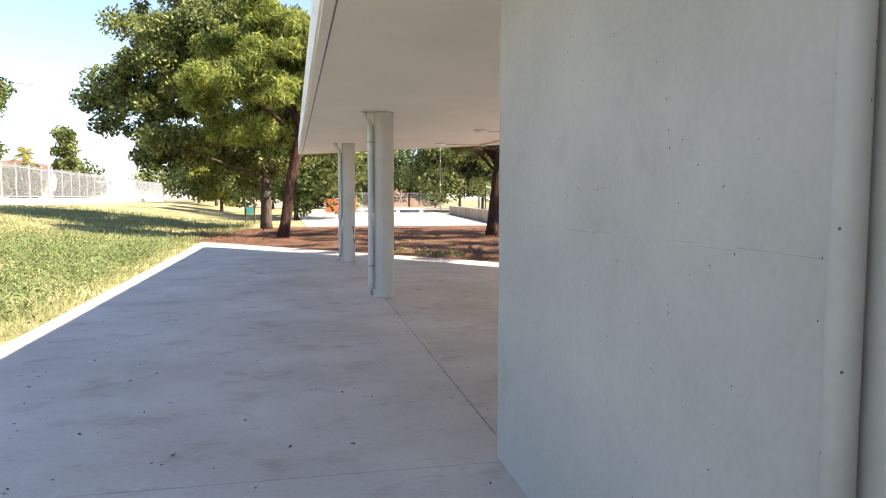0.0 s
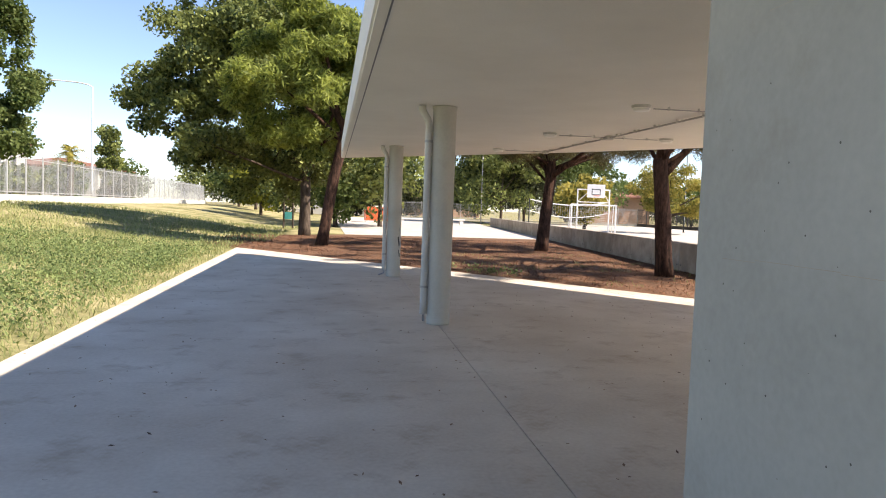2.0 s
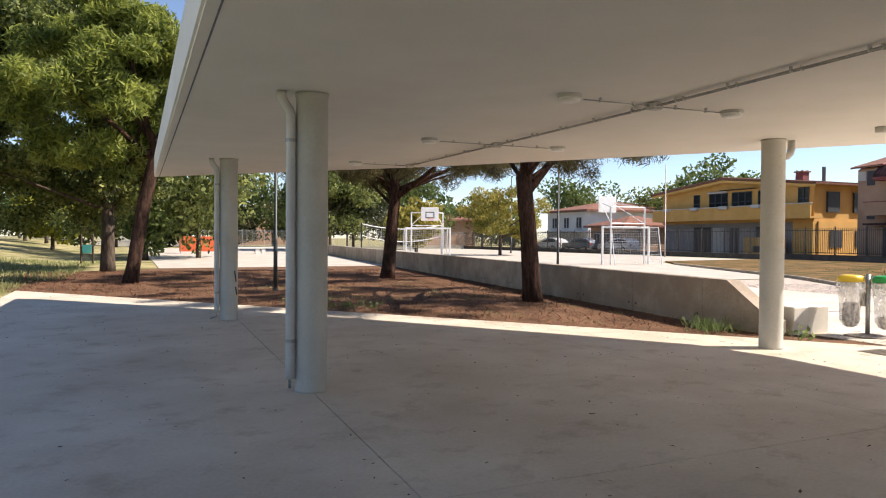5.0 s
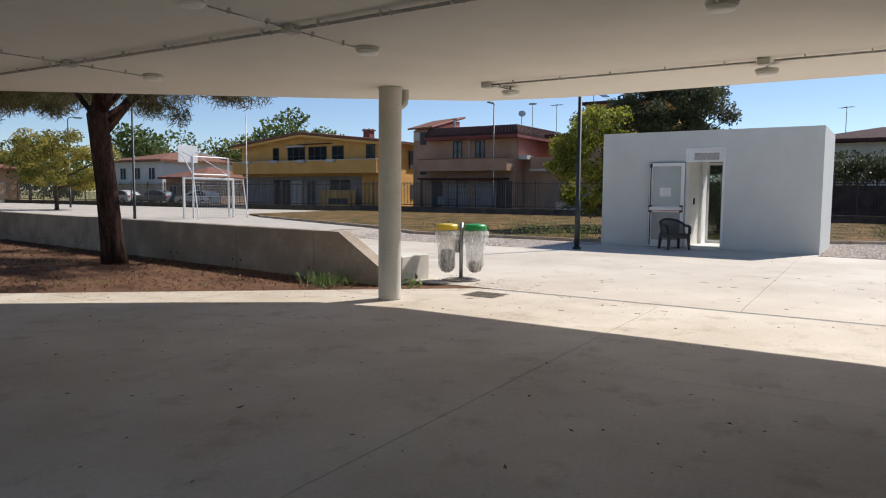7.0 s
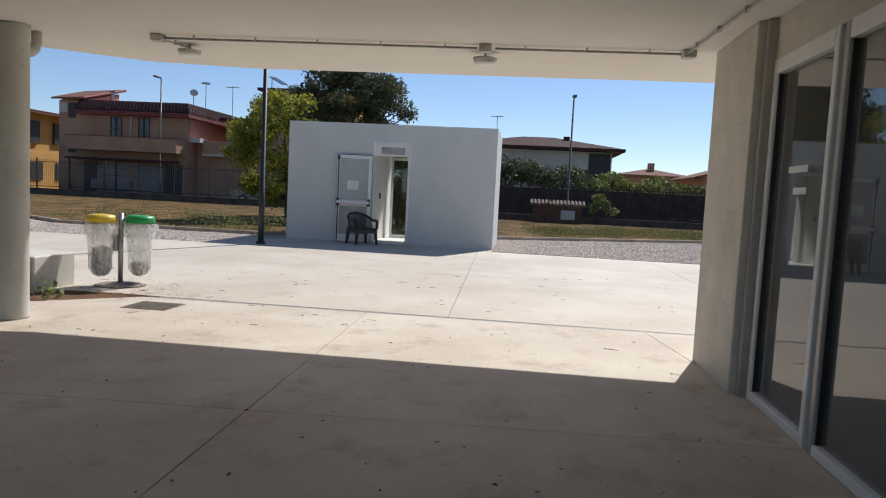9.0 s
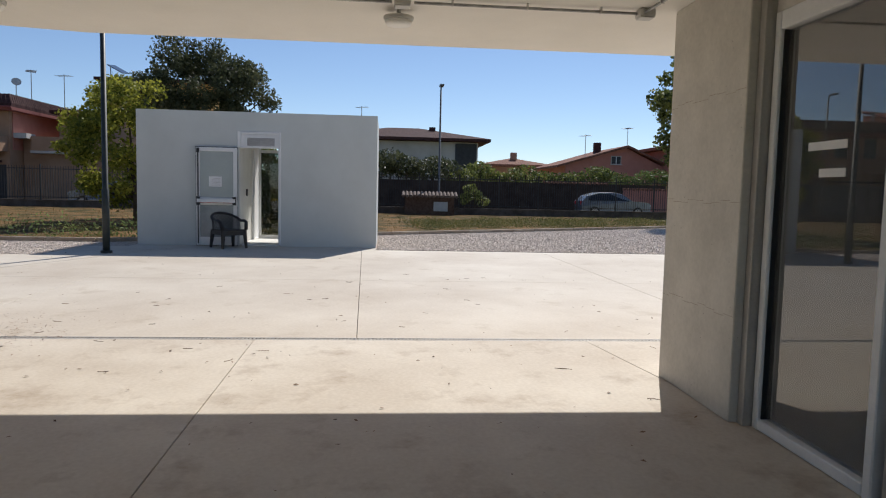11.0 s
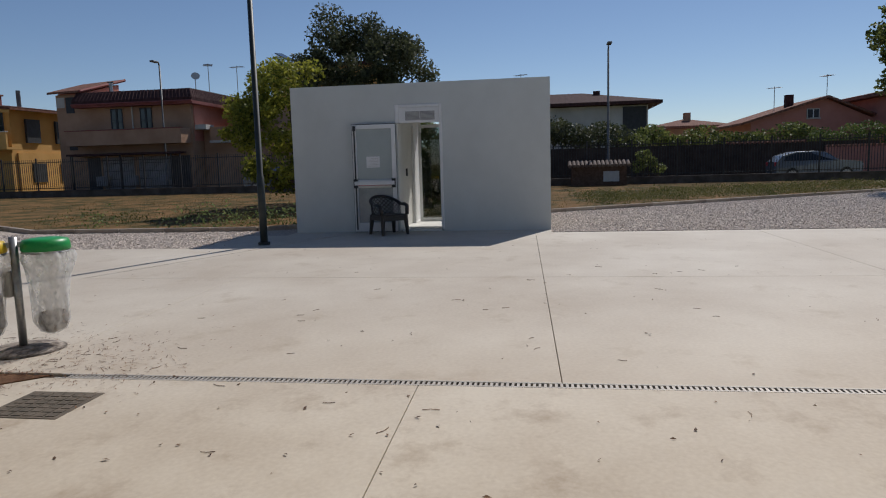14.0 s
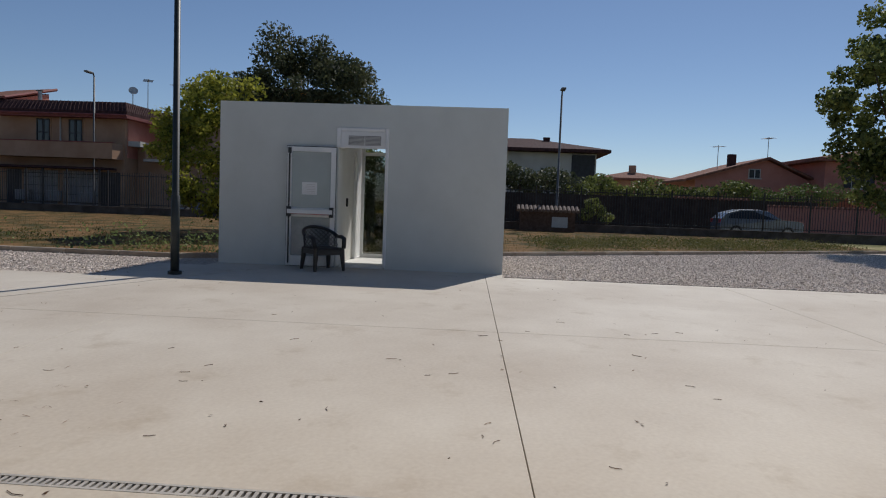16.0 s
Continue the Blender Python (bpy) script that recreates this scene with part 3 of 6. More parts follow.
# ---- building beside the canopy ----
def building():
    wall = lambda n, bm, mat, lab: structure(n, bm, mat, lab, "wall")
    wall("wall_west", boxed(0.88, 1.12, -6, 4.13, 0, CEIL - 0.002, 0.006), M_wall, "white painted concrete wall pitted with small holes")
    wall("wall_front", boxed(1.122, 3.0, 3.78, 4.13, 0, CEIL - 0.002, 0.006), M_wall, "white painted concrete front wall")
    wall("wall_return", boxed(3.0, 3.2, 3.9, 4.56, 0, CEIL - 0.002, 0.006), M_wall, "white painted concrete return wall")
    bm = boxed(6.10, 7.13, 4.30, 4.61, 0, CEIL - 0.002, 0.006)
    box(bm, 6.90, 7.13, -6, 4.298, 0, CEIL - 0.002)
    wall("wall_pier", bm, M_pier, "bare grey-beige concrete pier with board marks")
    for z in (0.62, 1.28, 1.93):
        b2 = bmesh.new()
        for k in range(9):
            x = 6.11 + k * 0.113
            zz = z + 0.012 * math.sin(k * 1.7 + z * 5)
            box(b2, x, x + 0.112, 4.608, 4.6115, zz, zz + 0.0025)
        wall("formwork_line", b2, M_rwall, "rough line left by the formwork boards")
    for z in (1.28, 1.93):
        b2 = bmesh.new()
        for k in range(14):
            y = 1.74 + k * 0.16
            zz = z + 0.004 * math.sin(k * 2.3 + z * 5)
            if (k * 7 + int(z * 10)) % 5:
                box(b2, 0.8795, 0.882, y, y + 0.159, zz, zz + 0.0012)
        wall("formwork_line", b2, M_rwall, "faint broken line left by the formwork boards")
    wall("wall_lintel", boxed(3.2, 6.098, 4.34, 4.50, 2.32, CEIL - 0.002), M_pier, "concrete band above the glazing")
    wall("wall_south", boxed(0.9, 7.18, -6.2, -6.0, 0, CEIL), M_room, "plain back wall")
    wall("floor_inside", boxed(1.12, 6.9, -6, 4.3, -0.05, 0.01), M_dark, "dark floor inside the building")
    # drainpipe on the west wall
    th = thing("drain_pipe", (0.846, 1.68, 0), "pale grey drainpipe fixed to the white concrete wall", "pipe")
    bm = bmesh.new()
    tube(bm, [(0, 0, 0.0), (0, 0, CEIL - 0.003)], 0.031, 20)
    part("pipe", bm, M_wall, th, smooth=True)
    for z in (0.3, 2.3):
        part("pipe_clip", tube(bmesh.new(), [(0, 0, z), (0, 0, z + 0.03)], 0.034, 20), M_steel, th)
    # glazed front
    th = thing("window_1", (0, 4.46, 0), "tall glazed front in white aluminium, reflecting the yard", "window", kind="structure")
    bars = [5.995, 5.08, 4.96, 4.10, 3.96, 3.22]
    for i, x in enumerate(bars):
        mat = M_alu if i < 2 else M_greyalu
        part("mullion", boxed(x - 0.028, x + 0.028, -0.05, 0.05, 0.0, 2.32, 0.006), mat, th)
    part("steel_post", boxed(6.03, 6.098, -0.07, 0.1, 0.0, CEIL - 0.004, 0.004), M_greyalu, th, "dull grey steel post")
    for x0, x1 in ((5.109, 5.966), (4.129, 4.931), (3.249, 3.931)):
        part("sill_rail", boxed(x0, x1, -0.05, 0.05, 0.005, 0.065, 0.005), M_alu, th)
        part("head_rail", boxed(x0, x1, -0.05, 0.05, 2.22, 2.32, 0.005), M_alu, th)
        part("gasket", boxed(x0, x0 + 0.008, -0.02, 0.03, 0.065, 2.22), M_black, th)
        part("gasket", boxed(x1 - 0.008, x1, -0.02, 0.03, 0.065, 2.22), M_black, th)
        pane = part("pane", boxed(x0 + 0.008, x1 - 0.008, -0.004, 0.004, 0.065, 2.22), M_darkpane, th, "dark reflecting glass")
        pane.visible_shadow = False
    # two thin white strips laid over the pane for the pale slits showing there
    for z, w in ((1.555, 0.30), (1.42, 0.20)):
        part("paper_strip", boxed(5.42, 5.42 + w, 0.006, 0.008, z, z + 0.042), M_paper, th, "white slit in the glass")


building()


# ---- drain channel ----
def drain():
    th = thing("drain_channel", (8.32, 0, 0), "galvanised slotted drain channel set into the slab", "drain", kind="structure")
    part("channel_bed", boxed(-0.0495, 0.0495, -6, 10.2, -0.18, -0.06), M_bed, th)
    for s in (-1, 1):
        part("edge_rail", boxed(s * 0.040 - 0.009, s * 0.040 + 0.009, -6, 10.2, -0.06, 0.001), M_grate, th)
    pitch = 0.0325
    me = mesh_of("grate_bar", boxed(-0.0305, 0.0305, -0.0085, 0.0085, -0.03, -0.001), M_grate)
    for i in range(186):
        part("grate_bar", me, None, th, at=pose(0, 4.1 + i * pitch, 0))
    bm = bmesh.new()
    for i in range(-60, 0):
        box(bm, -0.0305, 0.0305, 4.1 + i * pitch - 0.0085, 4.1 + i * pitch + 0.0085, -0.03, -0.001)
    tagged(part("grate_run", bm, M_grate, th), kind="stuff")


# ---- shed ----
def shed():
    X, Y0, Y1, H = 17.87, 6.83, 12.03, 2.94
    th = thing("shed", (X, (Y0 + Y1) / 2, 0), "plain light grey rendered flat-roofed shed with an open door", "shed")
    yo = lambda y: y - (Y0 + Y1) / 2
    o0, o1, oz = yo(8.96), yo(9.86), 2.50         # doorway
    front = bmesh.new()
    box(front, 0, 0.25, yo(Y0), o0, -0.02, H)
    box(front, 0, 0.25, o1, yo(Y1), -0.02, H)
    box(front, 0, 0.25, o0, o1, oz, H)
    part("front_wall", front, M_shed, th)
    part("side_wall", boxed(0.252, 3.0, yo(Y0), yo(Y0) + 0.25, 0, H), M_shed, th)
    part("side_wall", boxed(0.252, 3.0, yo(Y1) - 0.25, yo(Y1), 0, H), M_shed, th)
    back = bmesh.new()
    box(back, 2.75, 2.998, yo(Y0) + 0.252, o0 - 1.8, 0, H)
    box(back, 2.75, 2.998, o1 + 0.1, yo(Y1) - 0.252, 0, H)
    box(back, 2.75, 2.998, o0 - 1.8, o1 + 0.1, 2.6, H)
    part("back_wall", back, M_shed, th)
    part("roof_slab", boxed(0.26, 2.74, yo(Y0) + 0.26, yo(Y1) - 0.26, H - 0.3, H - 0.1), M_shed, th)
    part("floor_slab", boxed(0.26, 2.74, yo(Y0) + 0.26, yo(Y1) - 0.26, 0.001, 0.03), M_room, th)
    part("threshold", boxed(0.01, 0.259, o0 + 0.036, o1 - 0.061, 0.001, 0.028), M_room, th)
    part("inner_wall", boxed(0.3, 2.7, o1 + 0.02, o1 + 0.08, 0.03, H - 0.31), M_room, th, "white inner wall")
    part("inner_ceiling", boxed(0.26, 2.7, o0 - 1.7, o1 + 0.02, 2.58, 2.62), M_room, th)
    # deep white reveal round the door
    part("reveal", boxed(-0.03, 0.35, o0 - 0.02, o0 + 0.035, 0.03, oz + 0.02, 0.01), M_alu, th)
    part("reveal", boxed(-0.03, 0.35, o1 - 0.06, o1 + 0.02, 2.16, oz + 0.02, 0.01), M_alu, th)
    part("reveal", boxed(0.02, 0.35, o1 - 0.02, o1 + 0.0, 0.03, 2.158, 0.004), M_room, th)
    part("head", boxed(-0.03, 0.35, o0 + 0.036, o1 - 0.061, 2.46, oz + 0.02, 0.01), M_alu, th)
    vent = part("transom_vent", boxed(-0.022, 0.04, o0 + 0.036, o1 - 0.061, 2.16, 2.459, 0.008), M_alu, th, "white transom panel")
    for s in (0, 1):
        y0 = o0 + 0.12 + s * 0.30
        part("vent_opening", boxed(-0.027, -0.0225, y0, y0 + 0.285, 2.21, 2.38), M_ink, vent)
        for k in range(7):
            part("louvre", boxed(-0.034, -0.0275, y0 + 0.005, y0 + 0.28, 2.217 + k * 0.023, 2.229 + k * 0.023), M_pvc, vent)
    # glazed back of the passage
    for a, b in ((o0 - 0.9, o0 - 0.83), (o1 - 0.13, o1 - 0.07)):
        part("inner_frame", boxed(2.0, 2.06, a, b, 0.03, 2.349), M_alu, th)
    part("inner_frame", boxed(2.0, 2.06, o0 - 0.829, o1 - 0.131, 2.16, 2.23), M_alu, th)
    part("inner_frame", boxed(2.0, 2.06, o0 - 0.829, o1 - 0.131, 0.03, 0.11), M_alu, th)
    part("inner_pane", boxed(2.025, 2.032, o0 - 0.829, o1 - 0.131, 0.11, 2.16), M_dimpane, th, "dark glass").visible_shadow = False
    part("inner_jamb", boxed(1.62, 1.72, o1 - 0.04, o1 + 0.018, 0.03, 2.2, 0.006), M_alu, th)
    part("wall_phone", boxed(0.90, 0.98, o1 - 0.012, o1 + 0.018, 1.10, 1.26, 0.005), M_black, th, "small black wall device")
    return th


shed()


def shed_door():
    """The outward door leaf, folded back almost flat on the wall."""
    th = thing("door_2", pose(17.80, 9.87, 0.0, 0, 0, 3.5), "white glazed exit door folded open with a black push bar", "door")
    w, h = 0.87, 2.15
    y = lambda k: k
    def f(n, a, b, z0, z1, d=0.03, mat=M_alu, x=0.0, par=th, lab=""):
        return part(n, boxed(x - d, x + d, a, b, z0, z1, 0.004 if d > 0.01 else 0.0), mat, par, lab)
    f("stile", 0.0, 0.085, 0.02, h)
    f("stile", w - 0.085, w, 0.02, h)
    f("top_rail", 0.0852, w - 0.0852, h - 0.085, h)
    f("middle_rail", 0.0852, w - 0.0852, 0.90, 1.06)
    f("bottom_rail", 0.0852, w - 0.0852, 0.02, 0.20)
    f("upper_pane", 0.0852, w - 0.0852, 1.06, h - 0.085, 0.006, M_frost, lab="milky glass")
    f("lower_pane", 0.0852, w - 0.0852, 0.20, 0.90, 0.006, M_frost2, lab="greyish glass")
    part("edge_seal", boxed(0.012, 0.028, -0.006, w + 0.014, 0.01, h + 0.014), M_black, th, "black rubber seal round the leaf")
    bar = f("push_bar", 0.03, w - 0.03, 0.955, 1.035, 0.03, M_alu, -0.09, lab="white push bar with red trim")
    f("bar_end", w - 0.09, w - 0.02, 0.90, 1.08, 0.042, M_black, -0.075, bar)
    f("bar_end", 0.02, 0.09, 0.90, 1.08, 0.042, M_black, -0.075, bar)
    f("red_trim", 0.09, w - 0.09, 0.945, 0.963, 0.018, M_red, -0.09, bar)
    f("bolt_rod", w - 0.06, w - 0.035, 1.06, h - 0.05, 0.012, M_black, -0.045)
    f("bolt_rod", w - 0.06, w - 0.035, 0.06, 0.93, 0.012, M_black, -0.045)
    f("bolt_head", w - 0.075, w - 0.02, h - 0.12, h - 0.02, 0.02, M_black, -0.045)
    sheet = f("notice", 0.33, 0.60, 1.30, 1.52, 0.0012, M_paper, -0.0085, lab="white printed notice")
    for k in range(6):
        f("text_line", 0.36, 0.57 - 0.03 * (k % 3), 1.325 + 0.03 * k, 1.333 + 0.03 * k, 0.0003, M_pvc, -0.0102, sheet)


M_frost = shade("milky_glass", (0.34, 0.38, 0.38), (0.42, 0.46, 0.455), 1.0, 0.12, 0.0)
M_frost2 = shade("greyish_glass", (0.22, 0.25, 0.26), (0.34, 0.37, 0.375), 2.0, 0.12, 0.0)
shed_door()


# ---- retaining wall of precast blocks ----
def retaining_wall():
    th = thing("retaining_wall", (0, 0, 0), "weathered precast concrete retaining wall of long blocks", "wall", kind="structure")
    line = lambda y: 7.85 + 0.095 * (y - 13.0)
    ang = math.atan(0.095)
    y = 13.0
    first = True
    while y < 62:
        m = Matrix.Translation((line(y), y, 0)) @ Matrix.Rotation(-ang, 4, "Z")
        L = 2.04
        bm = boxed(0, 0.24, 0.009, L - 0.009, -0.1, 0.73, 0.016)
        part("wall_block", bm, M_rwall, th, at=m)
        if not first:
            part("block_joint", boxed(0.03, 0.21, -0.0085, 0.0085, -0.1, 0.70), M_bed, th, at=m)
        first = False
        for hy in (0.12, L - 0.12):
            b2 = bmesh.new()
            tube(b2, [(-0.004, hy, 0.14), (0.01, hy, 0.14)], 0.022, 10)
            part("lifting_hole", b2, M_black, th, at=m)
        y += L * math.cos(ang)
    # sloped end
    bm = bmesh.new()
    pr = [(0.0, 0.73), (-0.55, 0.73), (-1.5, 0.20), (-1.5, -0.1), (0.0, -0.1)]
    vs = [[bm.verts.new((x, yy, zz)) for yy, zz in pr] for x in (0.0, 0.24)]
    bm.faces.new(vs[0])
    bm.faces.new(vs[1][::-1])
    for i in range(5):
        bm.faces.new((vs[0][i], vs[1][i], vs[1][(i + 1) % 5], vs[0][(i + 1) % 5]))
    bmesh.ops.recalc_face_normals(bm, faces=bm.faces)
    part("sloped_end", bm, M_rwall, th, at=Matrix.Translation((line(13.0), 12.99, 0)) @ Matrix.Rotation(-ang, 4, "Z"))
    ob = structure("end_block", boxed(8.07, 8.78, 11.45, 13.4, -0.05, 0.39, 0.015), M_pier, "pale low concrete block at the wall's end", "block")


retaining_wall()


# ---- trees ----
rng = np.random.default_rng(7)


def leaf_mesh(name, centres, radii, count, size, slim, material, droop=0.0, shell=0.55):
    """Loose leaves scattered through clumps: each a small pointed quad."""
    centres, radii = np.array(centres, float), np.array(radii, float)
    if radii.ndim == 1:
        radii = np.stack([radii, radii, radii * 0.75], 1)
    w = (radii[:, 0] * radii[:, 1]) ** 0.9
    pick = rng.choice(len(centres), count, p=w / w.sum())
    d = rng.normal(size=(count, 3))
    d /= np.linalg.norm(d, axis=1)[:, None]
    r = shell + (1.08 - shell) * rng.random(count) ** 0.6
    pos = centres[pick] + d * r[:, None] * radii[pick]
    axis = rng.normal(size=(count, 3)) + d * 0.6
    axis[:, 2] -= droop
    axis /= np.linalg.norm(axis, axis=1)[:, None]
    side = np.cross(axis, rng.normal(size=(count, 3)))
    side /= np.linalg.norm(side, axis=1)[:, None]
    s = size * (0.6 + 0.8 * rng.random(count))[:, None]
    q = np.stack([pos - axis * s * 0.5, pos + side * s * slim * 0.5, pos + axis * s * 0.5, pos - side * s * slim * 0.5], 1)
    return quads(name, q, material)


def clumps(n, centre, rad, size, seed, top=0.0, taper=0.0):
    """Clump centres through a rounded crown, denser to its skin."""
    g = np.random.default_rng(seed)
    d = g.normal(size=(n, 3))
    d /= np.linalg.norm(d, axis=1)[:, None]
    if top:
        d[:, 2] = np.abs(d[:, 2]) * top + d[:, 2] * (1 - top)
    r = 0.35 + 0.65 * g.random(n) ** 0.5
    r = r * np.array([1.0 + 0.2 * noise.noise(Vector(v) * 1.9 + Vector((seed, 0.3, 0.7))) for v in d])
    off = d * r[:, None]
    off[:, :2] *= (1.0 - taper * np.clip(off[:, 2:3] + 0.25, 0.0, 1.2))
    c = np.array(centre) + off * np.array(rad)
    return c, size * (0.6 + 0.8 * g.random(n))


def tree(name, x, y, z, trunk, limbs, crowns, bark, label, group=""):
    """trunk: points and radii from the base; limbs: the same, joined to the trunk's mesh; crowns: leaf meshes."""
    th = thing(name, (x, y, z), label, "tree", group)
    bm = bmesh.new()
    random.seed(int(abs(x * 31 + y * 17)))
    tube(bm, trunk[0], trunk[1], 14, wobble=0.16)
    for pts, rad in limbs:
        tube(bm, pts, rad, 8, wobble=0.15)
    part("trunk", bm, bark, th, smooth=True)
    for k in crowns:
        part("crown", k, None, th)
    return th


def limb_to(start, end, r0, r1, bend=0.3):
    a, b = Vector(start), Vector(end)
    mid = a.lerp(b, 0.5) + Vector((0, 0, -bend * 0.4 * (b - a).length * 0.3))
    q = a.lerp(b, 0.25) + (mid - a.lerp(b, 0.5)) * 0.7
    return [a, q, mid, a.lerp(b, 0.78) + (mid - a.lerp(b, 0.5)) * 0.4, b], [r0, r0 * 0.85, (r0 + r1) / 2, r1 * 1.3, r1]


def crown_tree(name, x, y, z, h0, trunk_r, crown_c, crown_r, n_clump, clump, leaves, size, slim, mat, bark, label, seed, lean=(0, 0), top=0.0, n_limbs=9, droop=0.0, shell=0.5, taper=0.0):
    cs, rs = clumps(n_clump, crown_c, crown_r, clump, seed, top, taper)
    fork = Vector((lean[0], lean[1], h0))
    trunk = ([(0, 0, -0.1), (lean[0] * 0.15, lean[1] * 0.15, h0 * 0.12), (lean[0] * 0.5, lean[1] * 0.5, h0 * 0.55), fork, fork.lerp(Vector(crown_c), 0.55)],
             [trunk_r * 1.18, trunk_r, trunk_r * 0.9, trunk_r * 0.85, trunk_r * 0.4])
    g = np.random.default_rng(seed + 1)
    ids = g.choice(len(cs), min(n_limbs, len(cs)), replace=False)
    limbs = []
    for n_, i in enumerate(ids):
        s0 = Vector(trunk[0][2]).lerp(fork, 0.6 + 0.4 * g.random()) if n_ % 2 else fork.lerp(Vector(crown_c), 0.4 * g.random())
        limbs.append(limb_to(s0, cs[i], trunk_r * (0.5 if n_ < 4 else 0.26), 0.018, bend=1.3 * g.random() - 0.9))
    return tree(name, x, y, z, trunk, limbs, [leaf_mesh("crown", cs, rs, leaves, size, slim, mat, droop, shell)], bark, label)


# broad dark tree and the pines round the slab
crown_tree("broad_tree", -2.1, 33.5, 0.0, 2.7, 0.26, (-1.9, 1.0, 6.7), (5.5, 5.4, 4.9), 340, 0.66, 120000, 0.18, 0.6, M_oak, M_bark2, "large dark green broadleaf tree beside the pine bed", 11, n_limbs=9, shell=0.1, taper=0.12)
crown_tree("pine_tree", -1.1, 26.1, 0.0, 4.0, 0.20, (-0.5, 0.3, 5.9), (2.8, 2.4, 3.0), 120, 0.44, 42000, 0.26, 0.2, M_pine, M_bark, "leaning young pine with bright green needles", 12, lean=(0.75, 0.1), n_limbs=9, shell=0.15, taper=0.3)
crown_tree("pine_tree", 6.75, 26.2, 0.05, 2.8, 0.22, (0.2, 0.3, 4.75), (5.4, 5.2, 1.75), 150, 0.46, 88000, 0.24, 0.075, M_pine2, M_bark, "umbrella pine with a thick dark red-brown trunk", 13, lean=(0.3, 0.1), n_limbs=11, shell=0.1, droop=0.3)
crown_tree("pine_tree", 7.2, 17.35, 0.05, 2.6, 0.20, (0.5, 0.1, 4.35), (4.6, 4.2, 1.6), 132, 0.38, 84000, 0.2, 0.065, M_pine2, M_bark, "umbrella pine whose low boughs hang past the canopy", 14, lean=(-0.25, 0.0), n_limbs=11, shell=0.1, droop=0.3)
crown_tree("poplar_tree", -11.0, 24.7, 0.35, 1.0, 0.14, (0.1, 0, 5.0), (1.4, 1.4, 3.5), 110, 0.36, 30000, 0.11, 0.7, M_poplar, M_bark2, "tall narrow poplar on the lawn", 15, n_limbs=8, shell=0.1, taper=0.5)
crown_tree("lime_tree", 24.3, 14.3, 0.0, 1.1, 0.09, (0, 0.25, 2.5), (1.5, 1.85, 1.9), 90, 0.38, 19000, 0.105, 0.7, M_yel, M_bark2, "small yellow-green tree by the shed", 16, shell=0.0, n_limbs=6)
crown_tree("laurel_tree", 26.6, 10.8, 0.0, 0.5, 0.07, (0, 0, 1.75), (1.0, 1.5, 1.55), 70, 0.38, 14000, 0.12, 0.6, M_oak, M_bark2, "dense dark green shrub behind the shed, seen through its glass door", 20, shell=0.0, n_limbs=6)
crown_tree("holm_oak", 29.5, 13.7, 0.0, 2.0, 0.2, (0, 0.15, 4.5), (2.3, 2.6, 2.2), 100, 0.50, 34000, 0.13, 0.5, M_olive, M_bark2, "dark grey-green oak rising behind the shed", 17, shell=0.15)
crown_tree("plane_tree", 30.5, -7.3, 0.0, 1.9, 0.2, (0.3, -0.2, 5.3), (2.5, 2.7, 4.4), 120, 0.5, 30000, 0.15, 0.75, M_oak, M_bark2, "dark green leafy tree beside the gravel", 18, shell=0.2)
crown_tree("golden_tree", 25.0, 53.5, 0.0, 1.6, 0.14, (0.3, 0.2, 3.4), (3.5, 3.3, 1.9), 75, 0.55, 15000, 0.17, 0.6, M_gold, M_bark2, "golden green tree beyond the sports court", 19, shell=0.2)


# ---- ceiling lamps and conduits ----
def ceiling_lamp(x, y, drop=0.0, rz=0):
    th = thing("ceiling_lamp", (x, y, CEIL - 0.001 - drop, 0, 0, rz), "round white bulkhead lamp under the canopy", "lamp", "canopy lamps")
    part("base", lathe(bmesh.new(), [(0.10, -0.03), (0.108, -0.018), (0.108, 0.0)], 24), M_pvc, th, smooth=False)
    part("diffuser", lathe(bmesh.new(), [(0.06, -0.066), (0.085, -0.060), (0.095, -0.046), (0.097, -0.031)], 24), M_lens, th, "frosted cover", True)
    if drop:
        bm = bmesh.new()
        tube(bm, [(0, 0, 0), (0, 0, drop)], 0.014, 8)
        part("stem", bm, M_steel, th)
    return th


def junction_box(x, y):
    th = thing("junction_box", (x, y, CEIL - 0.001), "small grey junction box on the soffit", "junction box", "junction boxes")
    part("body", boxed(-0.055, 0.055, -0.055, 0.055, -0.055, 0.0, 0.006), M_pvc, th)
    part("lid", boxed(-0.05, 0.05, -0.05, 0.05, -0.063, -0.0555, 0.003), M_pvc, th)


def conduit_run(pts, r=0.0105, pitch=0.5):
    th = thing("conduit", (0, 0, 0), "thin galvanised conduit clipped to the soffit", "conduit", "conduits")
    z = CEIL - 0.03
    bm = bmesh.new()
    tube(bm, [(x, y, z) for x, y in pts], r, 8)
    part("pipe", bm, M_steel, th, smooth=True)
    for a, b in zip(pts, pts[1:]):
        a, b = Vector(a), Vector(b)
        n = int((b - a).length / pitch)
        for i in range(n):
            p = a.lerp(b, (i + 0.5) / max(n, 1))
            rz = math.degrees(math.atan2((b - a).y, (b - a).x))
            part("clip", boxed(-0.006, 0.006, -0.014, 0.014, CEIL - 0.042 - z, CEIL - 0.001 - z), M_pvc, th, at=pose(p.x, p.y, z, 0, 0, rz))


